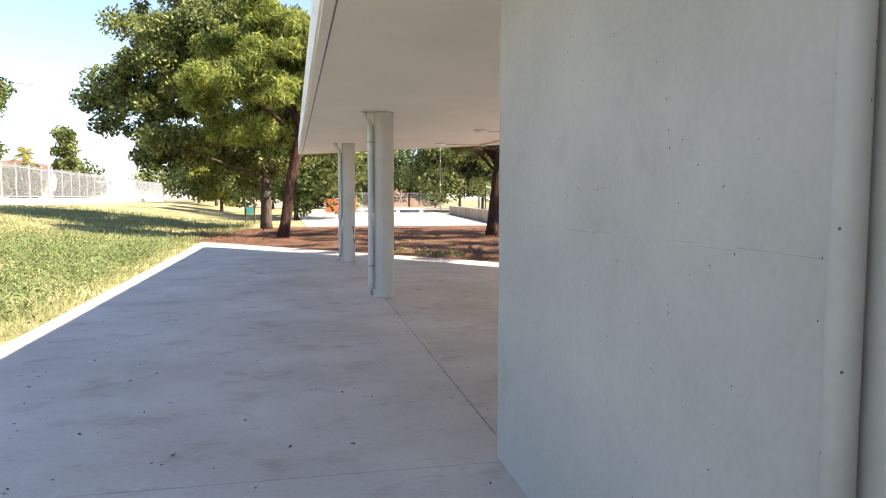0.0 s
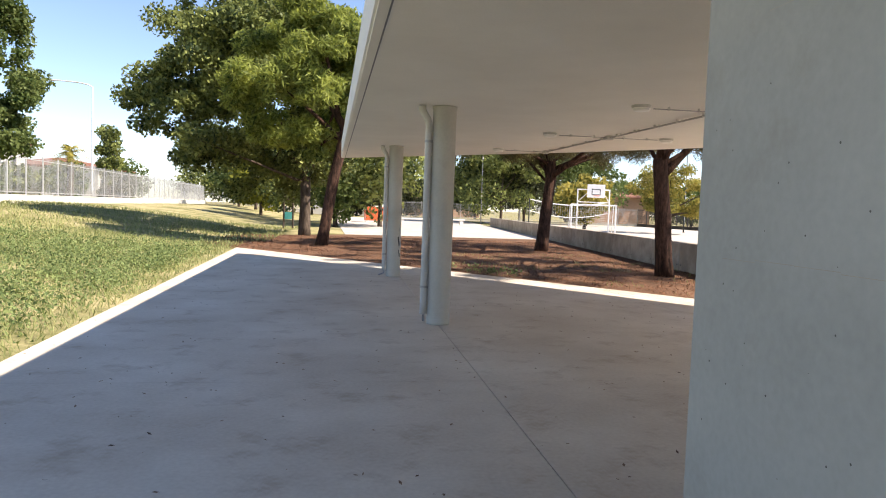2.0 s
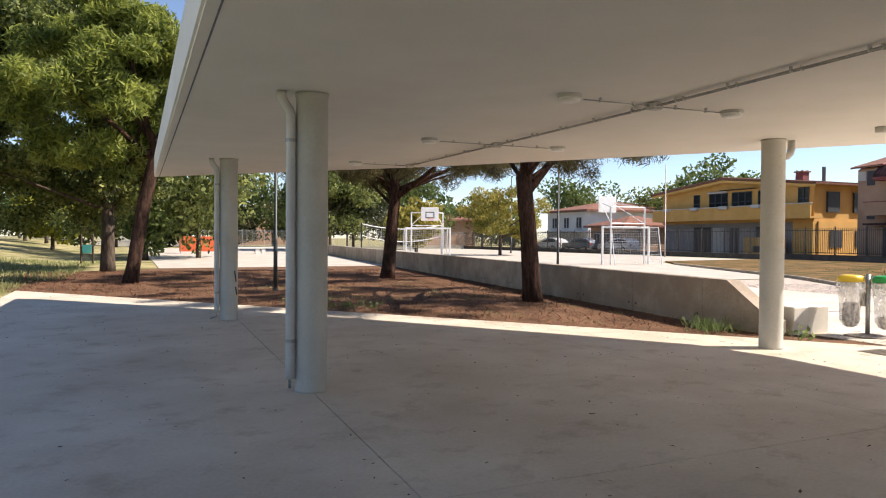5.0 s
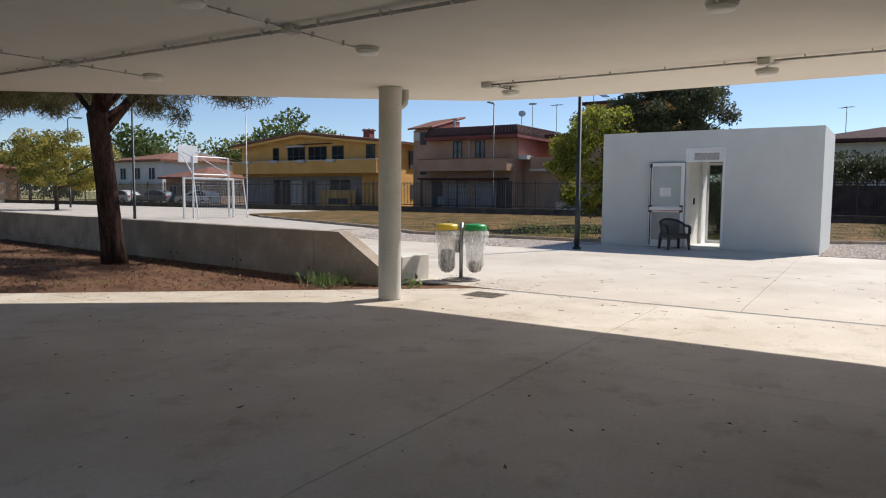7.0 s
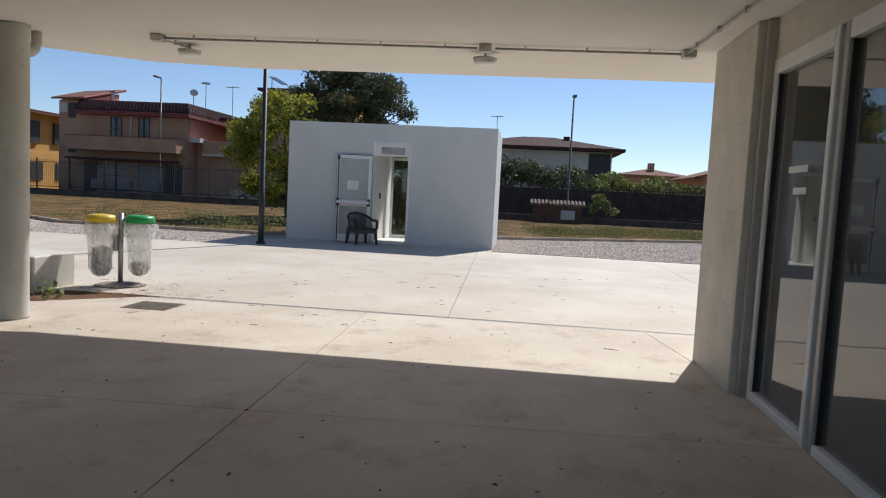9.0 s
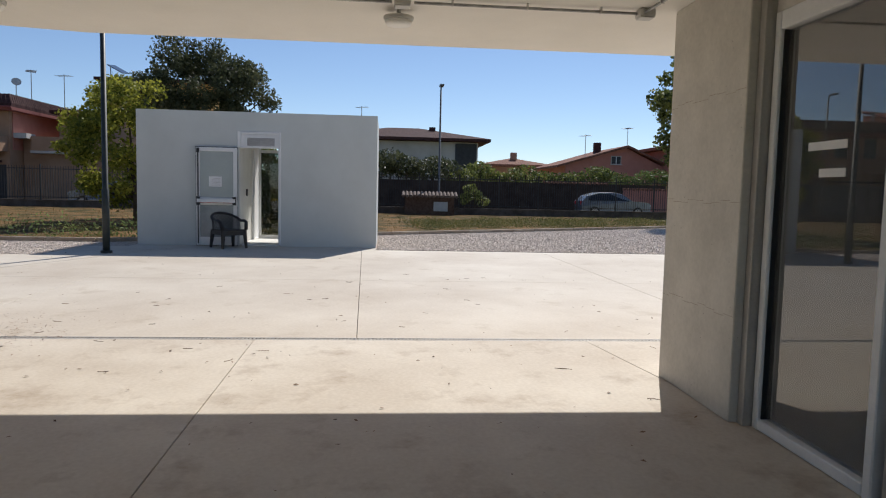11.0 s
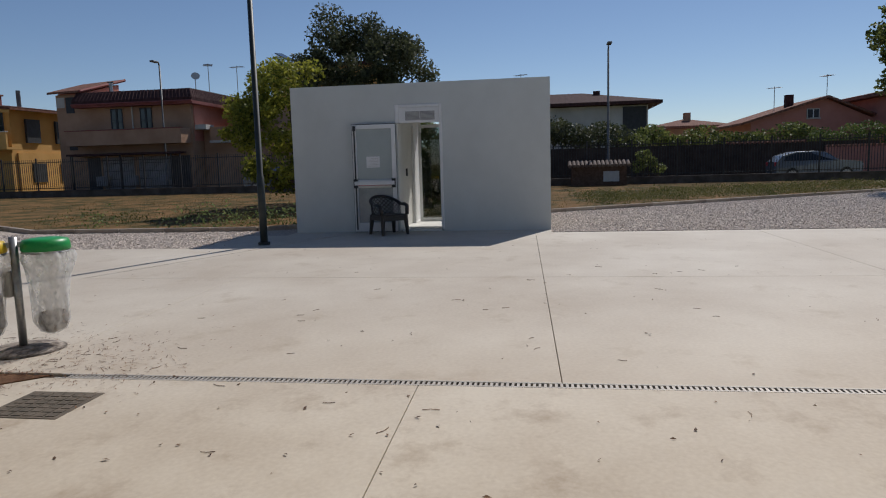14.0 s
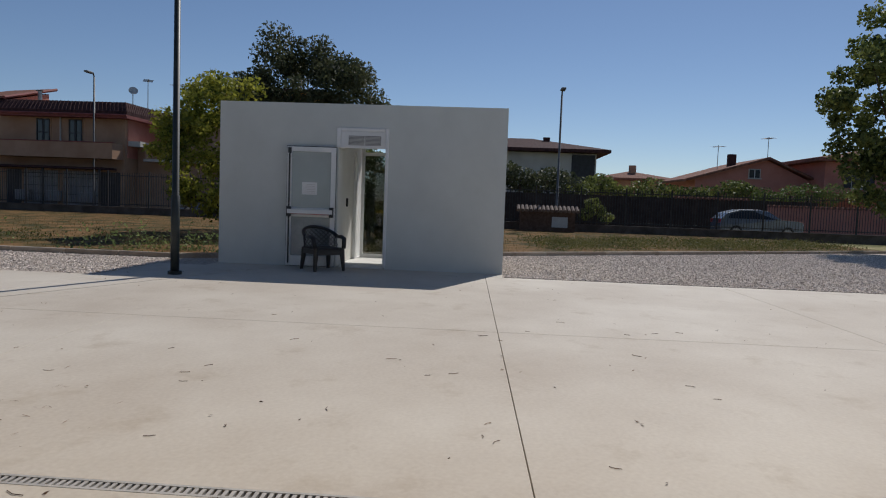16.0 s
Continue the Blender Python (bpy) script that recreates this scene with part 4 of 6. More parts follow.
def canopy_electrics():
    rows = [(6.47, 3.0, 3.91, 4.91), (9.42, 2.98, 3.89, 4.82), (12.38, 2.83, 3.77, 4.70), (15.35, 2.68, 3.63, 4.5)]
    conduit_run([(3.95, 4.6), (3.90, 6.47), (3.88, 9.42), (3.76, 12.38), (3.60, 15.35)], 0.008)
    conduit_run([(3.985, 4.6), (3.935, 6.40), (3.915, 9.36), (3.795, 12.32), (3.635, 15.30)], 0.008)
    for y, a, b, c in rows:
        ceiling_lamp(a, y)
        if y < 15:
            ceiling_lamp(c, y)
            conduit_run([(b + 0.06, y), (c - 0.14, y)], 0.006, 0.3)
        junction_box(b, y)
        conduit_run([(a + 0.14, y), (b - 0.06, y)], 0.006, 0.3)
    conduit_run([(7.02, 9.4), (7.09, 6.6)])
    conduit_run([(7.09, 6.45), (7.11, 4.9)])
    conduit_run([(7.06, 4.86), (4.96, 4.76), (3.3, 4.70)])
    for x, y in ((7.02, 9.45), (7.09, 6.53), (7.11, 4.84)):
        junction_box(x, y)
    ceiling_lamp(7.42, 9.36, 0.05)
    ceiling_lamp(7.40, 6.55, 0.05)
    conduit_run([(7.08, 9.44), (7.40, 9.37)], 0.006, 0.25)
    conduit_run([(7.15, 6.53), (7.38, 6.55)], 0.006, 0.25)


canopy_electrics()
drain()


# ---- yard things ----
def litter_bins():
    th = thing("litter_bin_stand", (8.93, 10.96, 0), "galvanised post holding two clear bin bags under coloured lids", "litter bin")
    part("post", tube(bmesh.new(), [(0, 0, 0.0), (0, 0, 0.88)], 0.03, 12), M_steel, th, smooth=True)
    part("footing", lathe(bmesh.new(), [(0.30, 0.0), (0.24, 0.02), (0.12, 0.035), (0.05, 0.04)], 20), M_trash, th, "round mound of dry earth", True)
    part("cross_bar", boxed(-0.13, 0.13, -0.015, 0.015, 0.80, 0.84), M_steel, th).matrix_basis = pose(0, 0, 0, 0, 0, -58)
    part("ashtray", boxed(-0.05, 0.05, 0.03, 0.10, 0.42, 0.62, 0.01), M_dark, th, "dark metal box")
    for s, mat, lab, fill in ((-1, M_yellow, "yellow plastic lid", 0.30), (1, M_green, "green plastic lid", 0.12)):
        cx, cy = 0.215 * s * 0.53, -0.215 * s * 0.85
        lid = part("lid", lathe(bmesh.new(), [(0.165, 0.765), (0.175, 0.775), (0.17, 0.82), (0.158, 0.85), (0.10, 0.862)], 28, cx, cy), mat, th, lab, True)
        ring = part("hoop", tube(bmesh.new(), [(cx + 0.165 * math.cos(a), cy + 0.165 * math.sin(a), 0.755) for a in [2 * math.pi * k / 24 for k in range(25)]], 0.008, 6), M_steel, th)
        bm = bmesh.new()
        rings = []
        for z, r in ((0.76, 0.172), (0.71, 0.185), (0.55, 0.145), (0.38, 0.13), (0.22, 0.125), (0.14, 0.085), (0.11, 0.03)):
            rings.append([bm.verts.new((cx + r * (1 + 0.09 * math.sin(5 * t + z * 9) + 0.06 * math.sin(11 * t - z * 17)) * math.cos(t), cy + r * (1 + 0.09 * math.sin(5 * t + z * 9) + 0.06 * math.sin(11 * t)) * math.sin(t), z)) for t in [2 * math.pi * k / 32 for k in range(32)]])
        for r0, r1 in zip(rings, rings[1:]):
            for k in range(32):
                bm.faces.new((r0[k], r0[(k + 1) % 32], r1[(k + 1) % 32], r1[k]))
        part("bag", bm, M_bag, th, "clear plastic bag", True)
        bm = lathe(bmesh.new(), [(0.03, 0.125), (0.075, 0.15), (0.11, 0.22), (0.10, 0.15 + fill), (0.04, 0.17 + fill)], 14, cx, cy)
        for v in bm.verts:
            v.co += Vector((random.uniform(-1, 1), random.uniform(-1, 1), random.uniform(-1, 1))) * 0.014
        part("rubbish", bm, M_trash, th, "crumpled litter")


litter_bins()


def manhole():
    th = thing("manhole_cover", (7.78, 9.88, 0.0), "dark stained square cast manhole cover in the slab", "manhole cover")
    part("frame", boxed(-0.22, 0.22, -0.24, 0.24, -0.05, 0.004, 0.003), M_bed, th)
    for i in range(6):
        for j in range(6):
            part("tread", boxed(-0.19 + i * 0.064, -0.14 + i * 0.064, -0.21 + j * 0.071, -0.155 + j * 0.071, 0.0041, 0.0075), M_bed, th)


manhole()


def lamp_pole(x, y, z, h, r, material, label, head=None):
    th = thing("street_lamp", (x, y, z), label, "street lamp")
    part("pole", tube(bmesh.new(), [(0, 0, -0.1), (0, 0, 1.2), (0, 0, 1.21), (0, 0, h)], [r, r, r * 0.82, r * 0.6], 14), material, th, smooth=True)
    part("collar", tube(bmesh.new(), [(0, 0, -0.02), (0, 0, 0.05)], r * 1.6, 14), material, th)
    if head:
        dx, dy, L = head
        part("arm", tube(bmesh.new(), [(0, 0, h - 0.05), (dx * L * 0.12, dy * L * 0.12, h + 0.12), (dx * L * 0.4, dy * L * 0.4, h + 0.2), (dx * L, dy * L, h + 0.22)], r * 0.5, 8), material, th)
        m = pose(dx * L, dy * L, h + 0.2, 0, 0, math.degrees(math.atan2(dy, dx)))
        part("head", boxed(-0.1, 0.55, -0.12, 0.12, -0.05, 0.05, 0.02), material, th, at=m)


lamp_pole(15.79, 11.88, 0, 6.0, 0.065, M_pole, "dark green painted lamp post at the slab's edge")
lamp_pole(2.42, 22.0, 0, 6.0, 0.05, M_pole, "thin dark post in the pine bed", )
lamp_pole(15.6, 29.8, 0, 6.0, 0.055, M_pole, "dark lamp post behind the retaining wall")
lamp_pole(44.3, 30.1, 0, 7.7, 0.08, M_lampgrey, "grey street lamp beyond the iron fence", (-1, 0, 0.3))
lamp_pole(41.8, 3.6, 0, 7.0, 0.08, M_lampgrey, "grey street lamp beyond the iron fence", (-1, 0, 0.3))
lamp_pole(-19.6, 58.0, 0.9, 8.8, 0.10, M_galvf, "tall pale street lamp with a bent arm", (-0.95, -0.3, 2.6))
lamp_pole(30.0, 61.0, 0, 7.0, 0.07, M_pole, "dark lamp post beyond the court", (1, 0, 0.6))
lamp_pole(13.0, 70.0, 0, 7.5, 0.07, M_greyalu, "grey lamp post by the far fence", (-1, 0.2, 0.6))
lamp_pole(36.0, 47.0, 0, 7.2, 0.05, M_greyalu, "slim grey mast near the fence")


def garden_chair():
    th = thing("garden_chair", pose(17.34, 9.97, 0.0, 0, 0, 130) @ Matrix.Diagonal((1.1, 1.1, 0.93, 1.0)), "dark brown plastic garden armchair with a lattice back", "chair")
    # the chair faces +y in its own frame
    bm = bmesh.new()
    box(bm, -0.245, 0.245, -0.22, 0.26, 0.395, 0.43, 0.012)
    box(bm, -0.24, 0.24, 0.235, 0.255, 0.30, 0.394, 0.004)
    for s in (-1, 1):
        box(bm, s * 0.235 - 0.01, s * 0.235 + 0.01, -0.2, 0.233, 0.31, 0.394, 0.004)
    part("seat", bm, M_chair, th)
    for x, y in ((-0.22, 0.23), (0.22, 0.23), (-0.21, -0.20), (0.21, -0.20)):
        s = 1 if x > 0 else -1
        part("leg", tube(bmesh.new(), [(x * 1.12, y + (0.03 if y > 0 else -0.05), 0.0), (x, y, 0.41)], [0.026, 0.046], 8), M_chair, th)
    arc = lambda a, z, r=0.275: Vector((r * math.sin(a), -0.02 - (r - 0.02) * math.cos(a) - (z - 0.42) * 0.18, z))
    n = 25
    rim = [arc(-1.75 + 3.5 * k / n, 0.62 + 0.17 * math.cos((k / n - 0.5) * math.pi) ** 1.2) for k in range(n + 1)]
    part("back_rim", tube(bmesh.new(), rim, 0.03, 8), M_chair, th, smooth=True)
    for s in (-1, 1):
        a = arc(s * 1.75, 0.62)
        part("armrest", tube(bmesh.new(), [a, Vector((s * 0.275, 0.10, 0.63)), Vector((s * 0.265, 0.22, 0.60)), Vector((s * 0.245, 0.25, 0.42))], [0.03, 0.038, 0.036, 0.036], 8), M_chair, th, smooth=True)
    top = lambda a: 0.61 + 0.17 * max(0.0, math.cos(a / 3.5 * math.pi)) ** 1.2
    bm = bmesh.new()
    for d in (-1, 1):
        for k in range(-9, 10):
            a0 = k * 0.29
            prev = None
            for i in range(9):
                a = a0 + d * 0.145 * i
                z = 0.43 + 0.042 * i
                if abs(a) > 1.6 or z > top(a):
                    prev = None
                    continue
                p = arc(a, z)
                if prev is not None:
                    tube(bm, [prev, p], 0.008, 4, cap=False)
                prev = p
    part("lattice", bm, M_chair, th)


garden_chair()


# ---- fences ----
def fence(name, a, b, wall_h, top, step, panel, mat, wall_mat, label, z0=0.0, bar=0.011):
    a, b = Vector(a), Vector(b)
    d = b - a
    th = thing(name, pose(a.x, a.y, z0, 0, 0, math.degrees(math.atan2(d.y, d.x))), label, "fence", kind="structure")
    L = d.length
    part("plinth", boxed(0, L, -0.12, 0.12, -0.4, wall_h, 0.01), wall_mat, th, "low concrete plinth")
    part("coping", boxed(0, L, -0.14, 0.14, wall_h + 0.001, wall_h + 0.05, 0.008), wall_mat, th)
    n = round(L / panel)
    w = L / n
    bm = bmesh.new()
    k = round(w / step)
    for i in range(1, k):
        x = w * i / k
        box(bm, x - bar, x + bar, -bar, bar, wall_h + 0.1, top)
    for z in (wall_h + 0.16, top - 0.18):
        box(bm, 0.03, w - 0.03, -0.018, 0.018, z, z + 0.04)
    panel_me = mesh_of("picket_panel", bm, mat)
    post_me = mesh_of("post", boxed(-0.035, 0.035, -0.035, 0.035, wall_h + 0.05, top + 0.08, 0.004), mat)
    for i in range(n + 1):
        part("post", post_me, None, th, at=pose(i * w, 0, 0))
        if i < n:
            part("picket_panel", panel_me, None, th, at=pose(i * w, 0, 0))


fence("iron_fence", (40.0, -26), (40.0, 40), 0.37, 2.18, 0.13, 2.2, M_fence, M_plinth, "dark iron railing on a low concrete plinth")
fence("iron_fence", (40.0, 40), (36.5, 86), 0.30, 2.15, 0.13, 2.3, M_fence, M_plinth, "dark iron railing on a low plinth behind the court")
fence("street_fence", (-16.0, 18), (-20.8, 106), 0.42, 2.55, 0.14, 2.4, M_galvf, M_cream, "pale galvanised railing on a cream plinth along the street", 0.9, 0.008)
fence("street_fence", (-20.8, 106), (4, 104), 0.42, 2.4, 0.14, 2.5, M_galvf, M_cream, "pale galvanised railing at the far end of the lawn", 0.2, 0.014)
fence("park_fence", (4, 90), (36.5, 86), 0.2, 2.2, 0.14, 2.5, M_galvf, M_cream, "pale galvanised railing behind the sports court", 0.0, 0.012)


# ---- houses ----
def window(parent, x, y, z, w, h, shutters=True, glass=None, trim=None):
    """A window on a wall that faces -x, at the wall's plane x."""
    win = part("window", boxed(x - 0.035, x + 0.02, y - w / 2 - 0.06, y + w / 2 + 0.06, z - 0.06, z + h + 0.06), trim or M_cream, parent)
    part("pane", boxed(x - 0.045, x - 0.036, y - w / 2, y + w / 2, z, z + h), glass or M_shutter, win)
    part("sill", boxed(x - 0.16, x - 0.046, y - w / 2 - 0.1, y + w / 2 + 0.1, z - 0.10, z - 0.03), trim or M_cream, win)
    part("frame_bar", boxed(x - 0.06, x - 0.046, y - 0.03, y + 0.03, z, z + h), trim or M_alu, win)
    if shutters:
        for s in (-1, 1):
            yc = y + s * (w / 2 + w / 4 + 0.07)
            part("shutter", boxed(x - 0.09, x - 0.036, yc - w / 4, yc + w / 4, z - 0.02, z + h + 0.02), M_shutter, win)


def gable_roof(parent, x0, x1, y0, y1, z, ridge, over, mat, along="x", thick=0.18):
    """Two slabs of tiles; along: the axis of the ridge."""
    for s in (-1, 1):
        bm = bmesh.new()
        if along == "x":
            ym = (y0 + y1) / 2
            ye = ym + s * ((y1 - y0) / 2 + over)
            ze = z - (ridge - z) * over / ((y1 - y0) / 2)
            q = [(x0 - over, ye, ze), (x1 + over, ye, ze), (x1 + over, ym, ridge), (x0 - over, ym, ridge)]
        else:
            xm = (x0 + x1) / 2
            xe = xm + s * ((x1 - x0) / 2 + over)
            ze = z - (ridge - z) * over / ((x1 - x0) / 2)
            q = [(xe, y0 - over, ze), (xe, y1 + over, ze), (xm, y1 + over, ridge), (xm, y0 - over, ridge)]
        lo = [bm.verts.new(p) for p in q]
        hi = [bm.verts.new((p[0], p[1], p[2] + thick)) for p in q]
        bm.faces.new(hi)
        bm.faces.new(lo[::-1])
        for i in range(4):
            bm.faces.new((lo[i], lo[(i + 1) % 4], hi[(i + 1) % 4], hi[i]))
        bmesh.ops.recalc_face_normals(bm, faces=bm.faces)
        r = part("roof", bm, mat, parent)
        # rows of round tiles running down the slope
        bm = bmesh.new()
        a, b, c, d = [Vector(p) + Vector((0, 0, thick)) for p in q]
        n = max(2, int((b - a).length / 0.55))
        for i in range(n + 1):
            p0, p1 = a.lerp(b, i / n), d.lerp(c, i / n)
            tube(bm, [p0, p1], 0.09, 5, cap=False)
        part("tile_course", bm, mat, r)
        tagged(r.children[0], kind="stuff")


def hip_roof(parent, x0, x1, y0, y1, z, ridge, over, mat, name="roof"):
    bm = bmesh.new()
    o = over
    base = [bm.verts.new(p) for p in ((x0 - o, y0 - o, z), (x1 + o, y0 - o, z), (x1 + o, y1 + o, z), (x0 - o, y1 + o, z))]
    low = [bm.verts.new((v.co.x, v.co.y, z - 0.22)) for v in base]
    run = min(x1 - x0, y1 - y0) / 2 + o
    if x1 - x0 < y1 - y0:
        r = [bm.verts.new(((x0 + x1) / 2, y0 - o + run, ridge)), bm.verts.new(((x0 + x1) / 2, y1 + o - run, ridge))]
        fs = [(base[0], base[1], r[0]), (base[1], base[2], r[1], r[0]), (base[2], base[3], r[1]), (base[3], base[0], r[0], r[1])]
    else:
        r = [bm.verts.new((x0 - o + run, (y0 + y1) / 2, ridge)), bm.verts.new((x1 + o - run, (y0 + y1) / 2, ridge))]
        fs = [(base[0], base[1], r[1], r[0]), (base[1], base[2], r[1]), (base[2], base[3], r[0], r[1]), (base[3], base[0], r[0])]
    for f in fs:
        bm.faces.new(f)
    for i in range(4):
        bm.faces.new((base[i], base[(i + 1) % 4], low[(i + 1) % 4], low[i]))
    bm.faces.new(low[::-1])
    bmesh.ops.recalc_face_normals(bm, faces=bm.faces)
    return part(name, bm, mat, parent)


def antenna(x, y, z, h, rz=0):
    th = thing("tv_antenna", pose(x, y, z, 0, 0, rz), "thin metal television aerial on a roof", "antenna", "aerials")
    part("mast", tube(bmesh.new(), [(0, 0, -0.3), (0, 0, h)], 0.025, 6), M_steel, th)
    part("boom", tube(bmesh.new(), [(-0.5, 0, h - 0.1), (0.5, 0, h - 0.1)], 0.018, 6), M_steel, th)
    for k in range(6):
        part("element", tube(bmesh.new(), [(-0.45 + k * 0.18, -0.3, h - 0.1), (-0.45 + k * 0.18, 0.3, h - 0.1)], 0.012, 5), M_steel, th)


def slant_roof(parent, name, q, thick, mat):
    """A sloping slab over four corners, the first two along its lower edge."""
    bm = bmesh.new()
    lo = [bm.verts.new(p) for p in q]
    hi = [bm.verts.new((p[0], p[1], p[2] + thick)) for p in q]
    bm.faces.new(hi)
    bm.faces.new(lo[::-1])
    for i in range(4):
        bm.faces.new((lo[i], lo[(i + 1) % 4], hi[(i + 1) % 4], hi[i]))
    bmesh.ops.recalc_face_normals(bm, faces=bm.faces)
    return part(name, bm, mat, parent)


def tile_rows(parent, a, b, c, d, step, r, mat):
    """Rows of round tiles running from the edge a-b up to the edge d-c."""
    bm = bmesh.new()
    a, b, c, d = Vector(a), Vector(b), Vector(c), Vector(d)
    n = max(2, int((b - a).length / step))
    for i in range(n + 1):
        tube(bm, [a.lerp(b, i / n), d.lerp(c, i / n)], r, 5, cap=False)
    tagged(part("tile_course", bm, mat, parent), kind="stuff")


def casement(parent, x, y, z, w, h, mat, leaves=2):
    """A tall window set back in its wall, with slatted leaves and a stone surround."""
    win = part("window", boxed(x - 0.02, x + 0.05, y - w / 2 - 0.07, y + w / 2 + 0.07, z - 0.05, z + h + 0.07), mat, parent)
    part("pane", boxed(x - 0.026, x - 0.021, y - w / 2, y + w / 2, z, z + h), M_winglass, win, "dark glass")
    lw = w / leaves
    for k in range(leaves):
        y0 = y - w / 2 + k * lw
        for a, b in ((y0, y0 + 0.06), (y0 + lw - 0.06, y0 + lw)):
            part("stile", boxed(x - 0.06, x - 0.027, a, b, z, z + h), M_shutter, win)
        for zz in (z, z + h * 0.55, z + h - 0.07):
            part("rail", boxed(x - 0.058, x - 0.027, y0 + 0.061, y0 + lw - 0.061, zz, zz + 0.07), M_shutter, win)
    part("sill", boxed(x - 0.14, x - 0.021, y - w / 2 - 0.1, y + w / 2 + 0.1, z - 0.12, z - 0.052), M_cream, win)


def yellow_house():
    th = thing("house", (0.8, -0.5, -0.08), "yellow two-storey house with a wide low gable and balcony", "house")
    part("wall", boxed(45.0, 57, 42.4, 59.4, 2.9, 5.75), M_ochre, th)
    part("ground_storey", boxed(45.4, 56.8, 42.4, 59.4, 0, 2.899), M_greyrend, th, "grey ground storey")
    bm = bmesh.new()
    vs = [[bm.verts.new((x, y, z)) for y, z in ((42.4, 5.751), (59.4, 5.751), (50.9, 6.62))] for x in (45.0, 45.3)]
    bm.faces.new(vs[0])
    bm.faces.new(vs[1][::-1])
    for i in range(3):
        bm.faces.new((vs[0][i], vs[1][i], vs[1][(i + 1) % 3], vs[0][(i + 1) % 3]))
    bmesh.ops.recalc_face_normals(bm, faces=bm.faces)
    part("gable", bm, M_ochre, th)
    gable_roof(th, 45.0, 57, 42.4, 59.4, 5.76, 6.66, 0.75, M_tile, "x", 0.14)
    # pale verge boards under the tiles
    for ya, yb in ((50.9, 60.1), (50.9, 41.7)):
        za, zb = 6.64, 6.64 - 0.9 / 8.5 * 9.2
        slant_roof(th, "verge_board", [(44.22, ya, za - 0.22), (44.22, yb, zb - 0.22), (44.27, yb, zb - 0.22), (44.27, ya, za - 0.22)], 0.20, M_ochre)
    b = part("balcony", boxed(43.6, 44.99, 41.6, 59.2, 3.1, 3.25), M_ochre, th)
    part("parapet", boxed(43.6, 43.75, 41.6, 59.2, 3.251, 4.2), M_ochre, b)
    part("parapet_cap", boxed(43.55, 43.80, 41.55, 59.25, 4.201, 4.27), M_cream, b)
    for y in (57.0, 53.4, 50.0, 46.5):
        part("flower_box", boxed(43.32, 43.548, y - 0.45, y + 0.45, 4.02, 4.3, 0.03), M_cream, b)
    for y, w, k in ((54.7, 0.8, 1), (52.05, 2.2, 3), (49.4, 2.2, 3), (47.0, 1.35, 2), (43.3, 1.0, 2)):
        casement(th, 44.99, y, 3.6, w, 1.95, M_ochre, k)
    for k in range(11):
        part("awning_slat", boxed(44.3, 44.98, 47.6 + k * 0.36, 47.6 + k * 0.36 + 0.12, 5.72, 5.78), M_brick, th)
    aw = part("rolled_awning", tube(bmesh.new(), [(44.8, 51.0, 5.62), (44.8, 53.2, 5.62)], 0.09, 8), M_cream, th)
    for y, w, z0, z1, mat, lab in ((54.4, 2.2, 0.05, 2.56, M_shutter, "dark garage opening"), (52.45, 1.3, 0.05, 2.5, M_pvc, "pale grey door"), (50.6, 1.0, 0.05, 2.45, M_shutter, "dark doorway"), (47.1, 2.3, 1.67, 2.55, M_shutter, "dark window band")):
        d = part("ground_door", boxed(45.36, 45.395, y - w / 2, y + w / 2, z0, z1), mat, th, lab)
        part("frame", boxed(45.34, 45.359, y - 0.03, y + 0.03, z0, z1), M_greyrend, d)
    low = part("low_wall", boxed(44.4, 44.65, 44.6, 48.6, 0.0, 1.65), M_ochre, th, "yellow low wall with a grille")
    part("grille", boxed(44.37, 44.398, 45.4, 47.6, 0.45, 0.95), M_shutter, low)
    part("lower_wing", boxed(44.9, 45.39, 42.4, 44.2, 0.0, 2.899), M_ochre, th, "yellow lower wall")
    part("side_lower", boxed(45.4, 56.8, 42.3, 42.398, 0.0, 2.899), M_ochre, th, "yellow lower side wall")
    for x, z, h in ((46.3, 3.6, 1.6), (49.2, 3.6, 1.6), (46.6, 0.9, 1.3), (49.4, 0.9, 1.3)):
        part("side_window", boxed(x, x + 1.3, 42.24, 42.299 if z < 3 else 42.399, z, z + h), M_shutter, th)
    c = part("chimney", boxed(47, 47.7, 45.1, 45.8, 5.9, 6.95), M_eave, th, "red brick chimney")
    part("cap", boxed(46.9, 47.8, 45.0, 45.9, 6.951, 7.06), M_tile, c)
    for x, y in ((47.05, 45.2), (47.6, 45.2), (47.05, 45.7), (47.6, 45.7)):
        part("cap_leg", boxed(x - 0.05, x + 0.05, y - 0.05, y + 0.05, 7.061, 7.14), M_eave, c)
    part("flue", tube(bmesh.new(), [(47.0, 43.2, 5.8), (47.0, 43.2, 7.2)], 0.14, 10), M_lampgrey, th, "dark metal flue")


